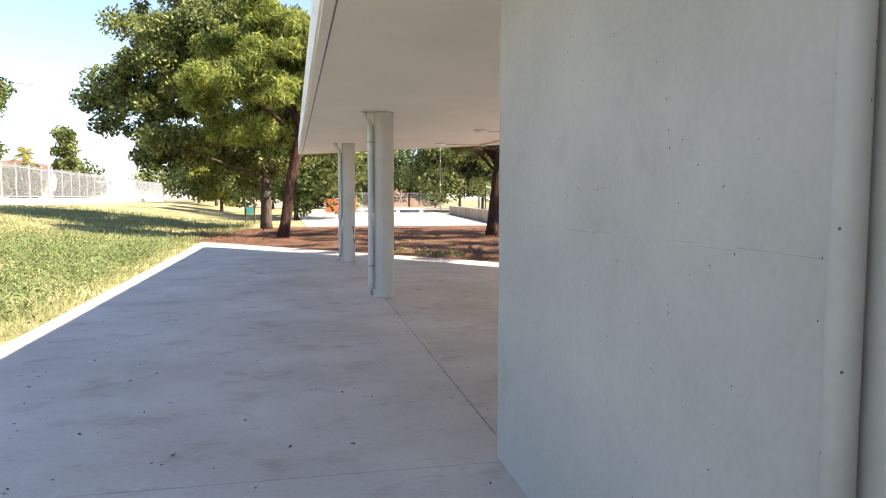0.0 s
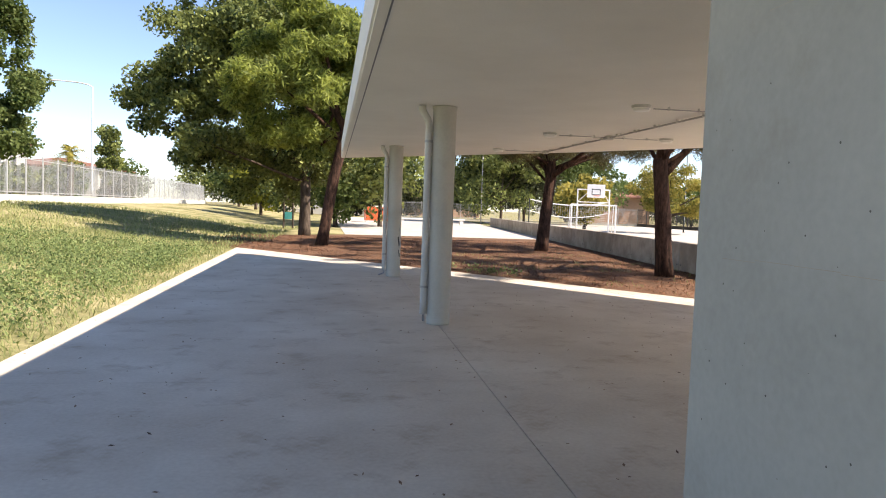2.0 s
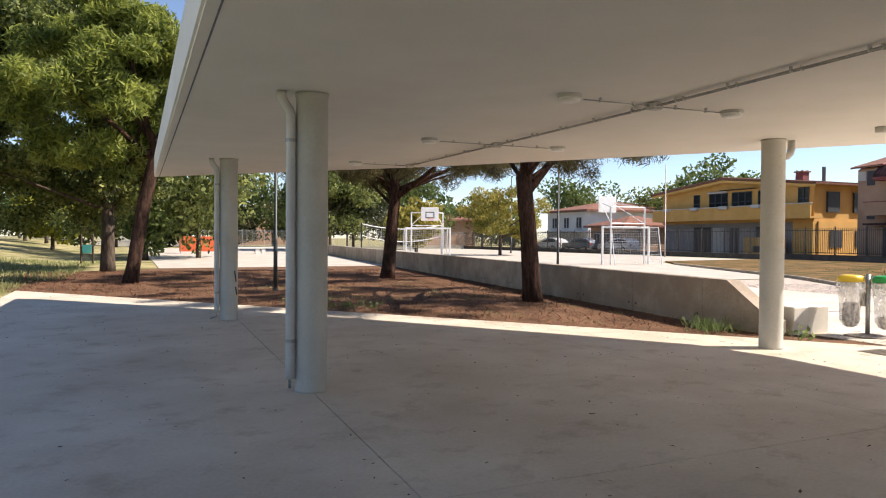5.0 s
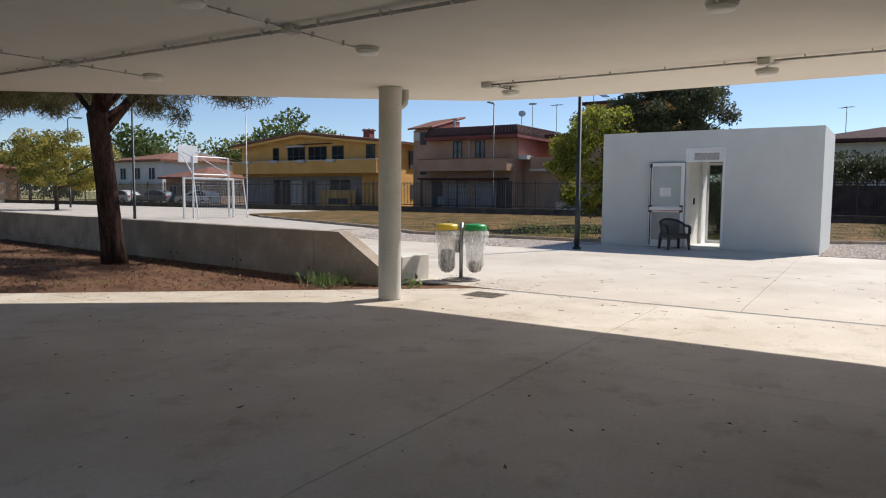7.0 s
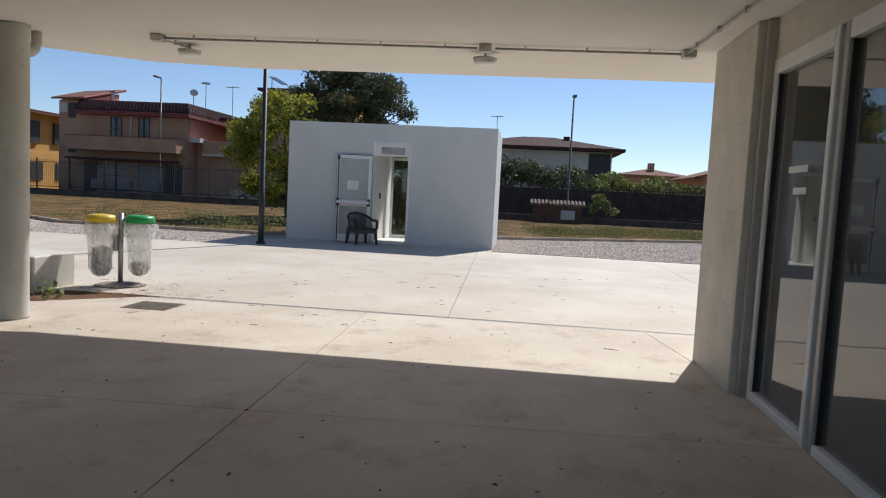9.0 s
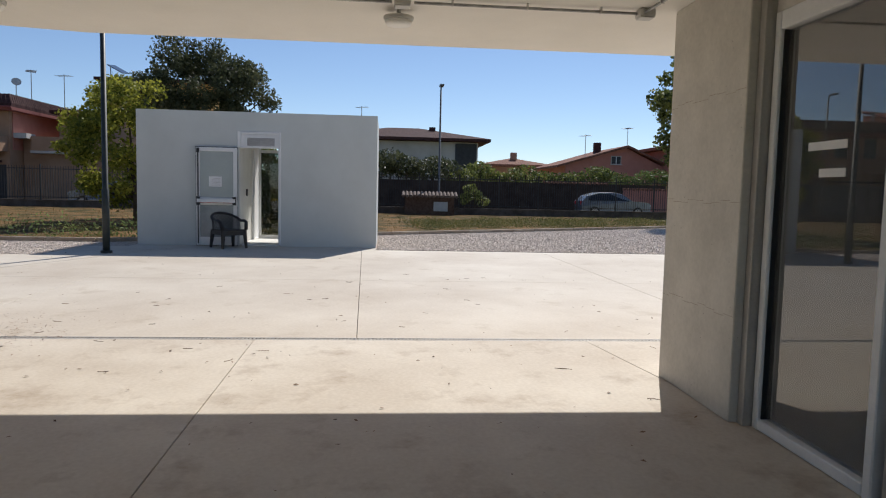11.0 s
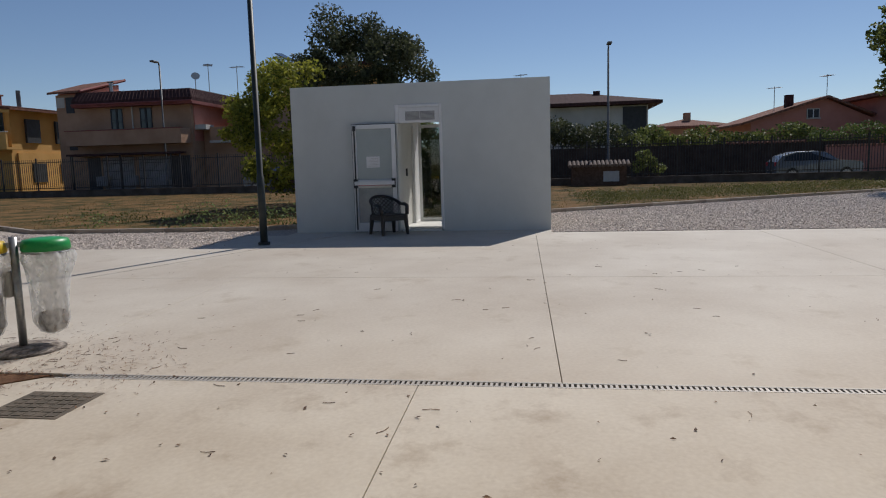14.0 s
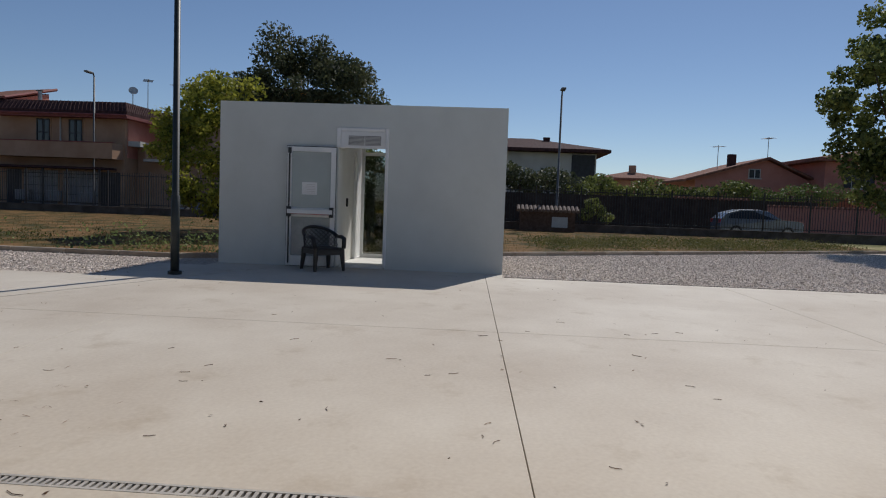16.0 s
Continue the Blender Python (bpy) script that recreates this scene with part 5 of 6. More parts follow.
def tan_house():
    th = thing("house", (0, 0, 0), "tan two-storey house with dark hipped tile roof and balcony", "house")
    part("wall", boxed(45.2, 55, 28.75, 36.5, 0.0, 5.45), M_tan, th)
    part("side_wall", boxed(45.5, 55, 28.70, 28.749, 3.2, 5.45), M_pink, th, "pink upper side wall")
    # tower with its tilted roof
    part("tower", boxed(45.3, 50, 36.501, 38.0, 0.0, 6.36), M_tan, th)
    part("tower_back", boxed(46.2, 50.0, 34.2, 36.5, 5.451, 6.5), M_tan, th)
    for z0, z1 in ((5.2, 6.2), (2.85, 3.65)):
        part("tower_window", boxed(45.26, 45.299, 36.75, 37.3, z0, z1), M_shutter, th)
    part("tower_panel", boxed(45.27, 45.299, 37.4, 37.95, 5.55, 6.2), M_cream, th, "pale panel")
    tr = slant_roof(th, "tower_roof", [(44.9, 38.3, 6.38), (44.9, 36.0, 6.45), (50.0, 36.1, 7.70), (50.0, 39.3, 7.50)], 0.13, M_tile)
    bm = bmesh.new()
    side = [[bm.verts.new((x, y, z)) for x, z in ((45.35, 6.362), (49.4, 6.362), (49.4, 7.38), (45.35, 6.43))] for y in (36.2, 37.9)]
    for i in range(4):
        bm.faces.new((side[0][i], side[0][(i + 1) % 4], side[1][(i + 1) % 4], side[1][i]))
    bm.faces.new(side[0][::-1])
    bm.faces.new(side[1])
    bmesh.ops.recalc_face_normals(bm, faces=bm.faces)
    part("tower_gable", bm, M_pink, th, "reddish gable under the tilted roof")
    part("roof_edge", tube(bmesh.new(), [(44.88, 35.98, 6.51), (50.0, 36.08, 7.76)], 0.10, 5), M_eave, tr, "dark red edge")
    # dark mansard band over a red eave
    bm = bmesh.new()
    ring = []
    for o, z in ((0.75, 5.62), (0.75, 5.82), (0.15, 6.42), (-0.2, 6.44)):
        ring.append([bm.verts.new(p) for p in ((45.2 - o, 28.75 - o * 0.7, z), (53.0, 28.75 - o * 0.7, z), (53.0, 36.3, z), (45.2 - o, 36.3, z))])
    for r0, r1 in zip(ring, ring[1:]):
        for i in range(4):
            bm.faces.new((r0[i], r0[(i + 1) % 4], r1[(i + 1) % 4], r1[i]))
    bm.faces.new(ring[0][::-1])
    bm.faces.new(ring[-1])
    bmesh.ops.recalc_face_normals(bm, faces=bm.faces)
    roof_ = part("roof", bm, M_tiledark, th, "dark tiled mansard")
    tile_rows(roof_, (44.45, 28.25, 5.83), (44.45, 36.3, 5.83), (45.05, 36.3, 6.43), (45.05, 28.65, 6.43), 0.24, 0.025, M_tiledark)
    tile_rows(roof_, (44.5, 28.22, 5.84), (52.9, 28.22, 5.84), (52.9, 28.64, 6.43), (45.1, 28.64, 6.43), 0.24, 0.025, M_tiledark)
    part("eave", boxed(44.42, 45.19, 28.20, 36.3, 5.44, 5.619), M_eave, th, "dark red eave")
    part("side_eave", boxed(45.191, 53.0, 28.20, 28.699, 5.44, 5.619), M_eave, th, "dark red eave")
    part("gutter", tube(bmesh.new(), [(44.38, 28.2, 5.60), (44.38, 36.3, 5.60)], 0.07, 6), M_eave, th)
    part("downpipe", tube(bmesh.new(), [(45.12, 32.66, 3.2), (45.12, 32.66, 5.44)], 0.05, 6), M_pvc, th, "pale drainpipe")
    b = part("balcony", boxed(44.0, 45.19, 28.85, 36.6, 3.05, 3.22), M_tan, th)
    part("parapet", boxed(44.0, 44.15, 28.85, 36.6, 3.221, 3.95), M_tan, b)
    part("end_parapet", boxed(44.151, 45.19, 28.85, 29.0, 3.221, 3.95), M_tan, b)
    part("parapet_cap", boxed(43.96, 44.19, 28.81, 36.64, 3.951, 4.0), M_eave, b)
    for y in (33.75, 31.75):
        casement(th, 45.19, y, 3.5, 0.82, 1.85, M_tan, 2)
    for y, w, mat in ((35.6, 0.9, M_shutter), (33.9, 2.1, M_greyrend), (31.4, 2.2, M_greyrend), (29.6, 1.2, M_shutter)):
        d = part("ground_door", boxed(45.15, 45.198, y - w / 2, y + w / 2, 0.05, 2.3), mat, th)
        for k in range(4):
            part("panel_line", boxed(45.14, 45.149, y - w / 2 + 0.03, y + w / 2 - 0.03, 0.4 + 0.5 * k, 0.43 + 0.5 * k), M_shutter, d)
    part("awning", boxed(43.9, 45.13, 29.2, 36.6, 2.42, 2.54), M_tiledark, th)
    for y in (29.6, 33.0, 36.3):
        part("awning_post", boxed(43.95, 44.05, y - 0.05, y + 0.05, 0.0, 2.419), M_fence, th)
    for y, z in ((34.9, 0.5), (31.0, 0.45), (33.0, 0.5)):
        part("heat_pump", boxed(44.85, 45.14, y - 0.45, y + 0.45, z, z + 0.62, 0.02), M_greyrend, th, "grey outdoor cooling unit")
    part("extension", boxed(46.6, 55, 21.5, 28.699, 0, 4.0), M_tan, th)
    t = part("terrace_parapet", boxed(45.9, 46.59, 22.5, 27.9, 3.2, 4.05), M_tan, th)
    part("terrace_edge", boxed(45.85, 46.58, 22.4, 27.95, 3.05, 3.199), M_cream, t, "pale slab edge")
    part("side_balcony", boxed(45.5, 46.59, 27.96, 28.69, 3.9, 4.2), M_cream, th, "white side balcony front")
    part("upper_room", boxed(48.0, 55, 20.5, 27.2, 4.001, 5.6), M_tan, th)
    hip_roof(th, 48.0, 55, 20.5, 27.2, 5.82, 6.3, 0.4, M_tiledark, "room_roof")
    c = part("chimney_pipe", tube(bmesh.new(), [(47.6, 35.6, 6.7), (47.6, 35.6, 7.3)], 0.12, 8), M_steel, th)
    part("cowl", tube(bmesh.new(), [(47.6, 35.6, 7.301), (47.6, 35.6, 7.36)], 0.22, 8), M_lampgrey, c)
    d = part("dish", lathe(bmesh.new(), [(0.02, 0), (0.17, 0.03), (0.26, 0.07), (0.27, 0.08)], 16), M_pvc, th, "satellite dish")
    d.matrix_basis = pose(46.6, 29.0, 7.3, 62, 0, -60)
    part("dish_mast", tube(bmesh.new(), [(46.62, 29.03, 6.3), (46.62, 29.03, 7.3)], 0.03, 6), M_steel, th)


def small_houses():
    th = thing("house", (0, 0, 0), "ochre house top with a solar panel behind the trees", "house")
    part("wall", boxed(58, 66, 20.5, 28.4, 0, 9.2), M_ochre, th)
    hip_roof(th, 58, 66, 20.5, 28.4, 9.42, 10.0, 0.5, M_tiledark)
    slant_roof(th, "solar_panel", [(57.8, 26.9, 9.75), (57.8, 28.0, 10.35), (59.4, 28.0, 10.55), (59.4, 26.9, 9.95)], 0.06, M_winglass)
    part("panel_stand", tube(bmesh.new(), [(58.2, 27.9, 9.4), (58.2, 27.9, 10.3)], 0.04, 6), M_steel, th)
    th = thing("house", (0, 0, 0), "pale house with a low dark tile roof behind the hedge", "house")
    part("wall", boxed(57, 66, -0.6, 11.0, 0, 5.2), M_cream, th)
    part("shutter_wall", boxed(56.96, 56.998, -0.5, 1.2, 3.0, 5.1), M_shutter, th)
    hip_roof(th, 57, 66, -0.6, 11.0, 5.45, 6.6, 0.9, M_tiledark)
    part("chimney", boxed(60, 60.5, 2.6, 3.1, 5.8, 6.6), M_tiledark, th)
    th = thing("house", (0, 0, 0), "pink house with a tiled gable roof and small window", "house")
    part("wall", boxed(55.0, 64, -15.0, -7.2, 0, 3.6), M_pink, th)
    bm = bmesh.new()
    vs = [[bm.verts.new((x, y, z)) for y, z in ((-15.0, 3.601), (-7.2, 3.601), (-12.0, 5.0))] for x in (55.0, 64)]
    bm.faces.new(vs[0])
    bm.faces.new(vs[1][::-1])
    for i in range(3):
        bm.faces.new((vs[0][i], vs[1][i], vs[1][(i + 1) % 3], vs[0][(i + 1) % 3]))
    bmesh.ops.recalc_face_normals(bm, faces=bm.faces)
    part("gable", bm, M_pink, th)
    for (ya, za), (yb, zb) in (((-12.0, 5.02), (-6.4, 3.36)), ((-12.0, 5.02), (-15.8, 3.36))):
        bm = bmesh.new()
        q = [(54.5, ya, za), (64.5, ya, za), (64.5, yb, zb), (54.5, yb, zb)]
        lo = [bm.verts.new(p) for p in q]
        hi = [bm.verts.new((p[0], p[1], p[2] + 0.16)) for p in q]
        bm.faces.new(hi)
        bm.faces.new(lo[::-1])
        for i in range(4):
            bm.faces.new((lo[i], lo[(i + 1) % 4], hi[(i + 1) % 4], hi[i]))
        bmesh.ops.recalc_face_normals(bm, faces=bm.faces)
        part("roof", bm, M_tile, th)
    window(th, 54.99, -11.2, 3.75, 0.7, 0.55, False)
    part("chimney", boxed(57, 57.5, -10.6, -10.1, 4.5, 5.5), M_tiledark, th)
    th = thing("house", (0, 0, 0), "pink two-storey house with a dark eave", "house")
    part("wall", boxed(53.0, 62, -27, -15.0, 0, 4.9), M_pink, th)
    hip_roof(th, 53, 62, -27, -15.0, 5.1, 6.1, 0.8, M_tile)
    part("porch_roof", boxed(49.5, 52.99, -24, -12.6, 2.55, 2.72), M_tile, th)
    window(th, 52.99, -17.2, 3.2, 0.9, 1.2, True)
    part("post", boxed(49.7, 49.85, -12.9, -12.75, 0, 2.549), M_pink, th)
    th = thing("house", (0, 0, 0), "low brown tiled roof seen over the hedges", "house")
    part("wall", boxed(70, 78, -9.5, -3.0, 0, 3.9), M_tan, th)
    hip_roof(th, 70, 78, -9.5, -3.0, 4.1, 4.9, 0.5, M_tile)
    part("chimney", boxed(72, 72.5, -6.6, -6.0, 4.4, 5.4), M_tan, th)
    # white houses past the court
    for x, y, w, d, h, mat, lab in ((46, 72, 10, 9, 4.6, M_whitehouse, "white house with a red tile roof beyond the court"), (56, 84, 12, 10, 5.6, M_whitehouse, "white house with red roof among trees"), (30, 88, 9, 8, 3.6, M_tan, "low tan house with a tiled roof"), (44, 62.5, 7, 6, 2.6, M_tan, "low outbuilding under a brown tiled roof")):
        th = thing("house", (0, 0, 0), lab, "house")
        part("wall", boxed(x, x + w, y, y + d, 0, h), mat, th)
        hip_roof(th, x, x + w, y, y + d, h + 0.22, h + 1.3, 0.6, M_tile)
        for k in range(3):
            window(th, x - 0.01, y + d * (0.2 + 0.3 * k), h - 1.9, 1.0, 1.2, False)
        part("balcony", boxed(x - 1.1, x - 0.01, y + 0.4, y + d - 0.4, h - 2.5, h - 2.36), mat, th)
    # pale blocks along the western street
    for x, y, w, d, h, mat, roof_m in ((-44, 62, 12, 14, 5.2, M_cream, M_tile), (-40, 84, 12, 12, 3.6, M_cream, M_tile), (-46, 44, 10, 10, 3.8, M_cream, M_tile), (10, 118, 12, 10, 4.5, M_tan, M_tile), (-8, 122, 10, 8, 4.2, M_cream, M_tile)):
        th = thing("house", (0, 0, 0.9), "pale house with a tiled roof along the far street", "house", "houses along the far street")
        part("wall", boxed(x, x + w, y, y + d, -0.9, h), mat, th)
        hip_roof(th, x, x + w, y, y + d, h + 0.22, h + 1.4, 0.5, roof_m)
        for k in range(4):
            for zz in (0.6, 3.2):
                wn_ = part("window", boxed(x + w - 0.02, x + w + 0.05, y + d * (0.1 + 0.22 * k), y + d * (0.1 + 0.22 * k) + 1.1, zz, zz + 1.3), M_shutter, th)


yellow_house()
tan_house()
small_houses()
antenna(49, 29.3, 6.45, 2.0, 30)
antenna(49.5, 27.5, 6.0, 2.3, 80)
antenna(56, -12.4, 4.9, 1.8, 15)
antenna(57, 8.6, 6.2, 1.6, 60)
antenna(58, -9.6, 4.6, 1.6, 40)


# ---- screen wall, hedge and kiosk beyond the fence ----
structure("screen_wall", boxed(46.0, 46.25, -11.5, 20, 0, 2.0), M_screen, "dark brown screen wall across the street", "wall")
th = thing("boundary_wall", (0, 0, 0), "pink boundary wall with a row of coping tiles", "wall", kind="structure")
part("wall", boxed(45.6, 45.8, -26, -8.6, 0, 1.7), M_pink, th)
me = mesh_of("coping_tile", tube(bmesh.new(), [(-0.2, 0, 0), (0.2, 0, 0)], 0.09, 6), M_tile)
for i in range(60):
    part("coping_tile", me, None, th, at=pose(45.7, -25.8 + i * 0.29, 1.72))
for i in range(16):
    part("coping_tile", me, None, th, at=pose(46.1, -7.6 + i * 0.27, 2.03))


def hedge(name, pts, size, count, leaf, mat, label):
    th = thing(name, (*pts[0][:2], 0), label, "hedge")
    c = np.array(pts) - np.array([pts[0][0], pts[0][1], 0])
    part("foliage", leaf_mesh("foliage", c, np.full(len(c), size), count, leaf, 0.6, mat), None, th)
    for p in c:
        part("stem", tube(bmesh.new(), [(p[0], p[1], -0.05), (p[0] + 0.1, p[1], p[2])], 0.05, 5), M_bark2, th)


gg = np.random.default_rng(3)
hedge("hedge", [(48 + gg.random() * 2, y, 2.4 + 1.0 * gg.random()) for y in np.arange(2.5, 12.5, 0.55)], 1.0, 9000, 0.2, M_olive, "dense dark hedge behind the iron fence")
hedge("hedge", [(48.5 + gg.random() * 2, y, 1.9 + 0.9 * gg.random()) for y in np.arange(-9.5, 2.5, 0.6)], 0.85, 8000, 0.2, M_oak, "dark green garden shrubs over a wall")
hedge("shrub", [(40.9, 2.2, 0.9), (41.2, 1.6, 1.2), (40.8, 1.2, 0.8), (41.0, 1.9, 1.5)], 0.4, 900, 0.14, M_oak, "leafy green shrub by the kiosk")
hedge("shrub", [(47 + gg.random() * 2, y, 2.0 + 0.7 * gg.random()) for y in np.arange(-13, -8.8, 0.6)], 0.75, 3600, 0.13, M_poplar, "light green vine over the pink wall")


def kiosk():
    th = thing("meter_kiosk", (39.2, 4.3, 0), "small brick meter kiosk with a tiled roof", "kiosk")
    part("body", boxed(-0.5, 0.5, -1.3, 1.3, 0, 0.98), M_brick, th)
    part("hatch", boxed(-0.53, -0.501, -0.95, -0.2, 0.25, 0.75), M_pvc, th, "pale metal hatch")
    me = mesh_of("roof_tile", tube(bmesh.new(), [(-0.68, 0, 1.02), (0.0, 0, 1.22), (0.68, 0, 1.05)], 0.085, 7), M_greytile)
    for i in range(15):
        part("roof_tile", me, None, th, at=pose(0, -1.4 + i * 0.2, 0))


kiosk()


def car(x, y, rz, mat, label):
    th = thing("car", pose(x, y, 0.0, 0, 0, rz), label, "car", "parked cars")
    prof = [(-2.1, 0.35), (-2.12, 0.62), (-2.05, 0.86), (-1.75, 0.92), (-1.0, 0.96), (-0.35, 1.38), (0.2, 1.46), (1.1, 1.44), (1.75, 1.25), (2.05, 0.95), (2.12, 0.6), (2.1, 0.35)]
    bm = bmesh.new()
    secs = []
    for s, w in ((-0.86, 0.0), (-0.80, 1.0), (0.80, 1.0), (0.86, 0.0)):
        sec = []
        for px, pz in prof:
            yy = s * (0.82 if pz > 1.0 else 1.0)
            sec.append(bm.verts.new((px * (1.0 if w else 0.985), yy, pz * (1.0 if w else 0.985) + (0 if w else 0.01))))
        secs.append(sec)
    for a, b in zip(secs, secs[1:]):
        for i in range(len(prof) - 1):
            bm.faces.new((a[i], a[i + 1], b[i + 1], b[i]))
        bm.faces.new((a[-1], a[0], b[0], b[-1]))
    bm.faces.new(secs[0][::-1])
    bm.faces.new(secs[-1])
    bmesh.ops.recalc_face_normals(bm, faces=bm.faces)
    part("body", bm, mat, th)
    for s in (-1, 1):
        bm = bmesh.new()
        v = [bm.verts.new((px, s * yy, pz)) for px, yy, pz in ((-0.86, 0.845, 0.98), (-0.32, 0.73, 1.33), (0.25, 0.715, 1.40), (1.05, 0.715, 1.38), (1.62, 0.75, 1.2), (1.7, 0.845, 0.98))]
        bm.faces.new(v)
        part("side_window", bm, M_winglass, th)
        part("mirror", boxed(-0.85, -0.68, s * 0.95 - 0.08, s * 0.95 + 0.08, 0.93, 1.05, 0.02), mat, th)
        for k in (-1.3, 1.3):
            w = part("wheel", tube(bmesh.new(), [(k, s * 0.70, 0.31), (k, s * 0.885, 0.31)], 0.31, 20), M_tyre, th)
            part("rim", tube(bmesh.new(), [(k, s * 0.886, 0.31), (k, s * 0.90, 0.31)], 0.2, 16), M_steel, w)
        part("headlight", boxed(-2.13, -1.98, s * 0.62 - 0.16, s * 0.62 + 0.16, 0.64, 0.78, 0.02), M_lens, th)
        part("tail_light", boxed(2.0, 2.12, s * 0.66 - 0.12, s * 0.66 + 0.12, 0.72, 0.92, 0.02), M_red, th)
    bm = bmesh.new()
    bm.faces.new([bm.verts.new(p) for p in ((-0.97, -0.72, 0.99), (-0.97, 0.72, 0.99), (-0.38, 0.64, 1.385), (-0.38, -0.64, 1.385))])
    part("windscreen", bm, M_winglass, th)


car(43.0, -7.0, 90, M_carsilver, "silver estate car parked beyond the fence")
car(43.2, 22.2, -90, M_carsilver, "grey hatchback parked beyond the fence")
car(41.8, 60.5, -80, M_carwhite, "white car parked beyond the court")
car(41.4, 66.5, -80, M_carsilver, "silver car parked beyond the court")
car(41.0, 72.0, -80, M_carwhite, "pale car parked at the far fence")


# ---- sports court ----
def goal(x, y, rz, w=3.0, h=2.05, d=1.1, lab="white steel football goal with a net"):
    th = thing("football_goal", pose(x, y, 0, 0, 0, rz), lab, "goal", "court goals")
    for s in (-1, 1):
        part("post", boxed(s * w / 2 - 0.05, s * w / 2 + 0.05, -0.05, 0.05, 0, h, 0.01), M_alu, th)
        part("back_post", tube(bmesh.new(), [(s * w / 2, 0.05, h - 0.05), (s * w / 2, d * 0.7, h - 0.05), (s * w / 2, d, 0.0)], 0.03, 6), M_alu, th)
    part("crossbar", boxed(-w / 2 + 0.051, w / 2 - 0.051, -0.05, 0.05, h - 0.1, h, 0.01), M_alu, th)
    bm = bmesh.new()
    n = 20
    for i in range(n + 1):
        xx = -w / 2 + w * i / n
        tube(bm, [(xx, 0.05, h - 0.05), (xx, d * 0.7, h - 0.07), (xx, d * 0.85, h * 0.5), (xx, d, 0.02)], 0.005, 3, cap=False)
    for k in range(1, 15):
        z = h * k / 15
        yy = d - (d * 0.3) * k / 15
        tube(bm, [(-w / 2, 0.05, z), (-w / 2, yy, z), (w / 2, yy, z), (w / 2, 0.05, z)], 0.005, 3, cap=False)
    part("net", bm, M_netwhite, th, "white net")


def basket(x, y, rz, lab, reach=0.3, lift=0.0):
    th = thing("basketball_frame", pose(x, y, 0, 0, 0, rz), lab, "basketball hoop", "court hoops")
    for xx in (-1.1, 1.1):
        part("leg", tube(bmesh.new(), [(xx, 0.6, 0), (xx, 0.6, 3.1)], 0.045, 8), M_alu, th)
        part("strut", tube(bmesh.new(), [(xx, 0.6, 3.05), (xx * 0.4, -reach, 3.05 + lift)], 0.03, 6), M_alu, th)
        part("brace", tube(bmesh.new(), [(xx, 0.6, 2.2), (xx * 0.4, -reach, 2.95 + lift)], 0.025, 6), M_alu, th)
    for z in (2.2, 3.08):
        part("cross_tube", tube(bmesh.new(), [(-1.1, 0.6, z), (1.1, 0.6, z)], 0.03, 6), M_alu, th)
    b = part("backboard", boxed(-0.6, 0.6, -reach - 0.06, -reach - 0.03, 2.5 + lift, 3.4 + lift, 0.006), M_alu, th, "white backboard")
    for x0, x1, z0, z1 in ((-0.3, 0.3, 2.68, 2.73), (-0.3, 0.3, 3.05, 3.10), (-0.3, -0.25, 2.731, 3.049), (0.25, 0.3, 2.731, 3.049)):
        part("target_line", boxed(x0, x1, -reach - 0.066, -reach - 0.061, z0 + lift, z1 + lift), M_black, b)
    part("rim", tube(bmesh.new(), [(0.22 * math.cos(a), -reach - 0.3 + 0.22 * math.sin(a), 2.62 + lift) for a in [2 * math.pi * k / 16 for k in range(17)]], 0.014, 5), M_orange, th)


goal(23.1, 34.95, 180, 3.05)
basket(23.1, 35.4, 180, "white tubular basketball frame over the goal", 1.2, 0.35)
basket(16.6, 47.7, -10, "white basketball frame with a black-lined backboard")
goal(16.4, 47.3, -10, lab="white goal frame under the far hoop")


def volley_net():
    th = thing("volleyball_net", (13.4, 53.0, 0), "sagging white volleyball net between two posts", "net")
    e = Vector((6.8, 1.2, 0))
    for k, p in enumerate((Vector((0, 0, 0)), e)):
        part("post", tube(bmesh.new(), [p, p + Vector((0, 0, 2.4))], 0.05, 8), M_pole if k == 0 else M_alu, th)
    sag = lambda t, z, s: e * t + Vector((0, 0, z - s * 4 * t * (1 - t)))
    part("top_tape", tube(bmesh.new(), [sag(k / 12, 2.35, 0.35) for k in range(13)], 0.035, 5), M_netwhite, th)
    part("bottom_tape", tube(bmesh.new(), [sag(k / 12, 1.5, 0.45) for k in range(13)], 0.03, 5), M_netwhite, th)
    bm = bmesh.new()
    for k in range(1, 34):
        tube(bm, [sag(k / 34, 2.33, 0.35), sag(k / 34, 1.52, 0.45)], 0.006, 3, cap=False)
    part("net", bm, M_netwhite, th)


volley_net()

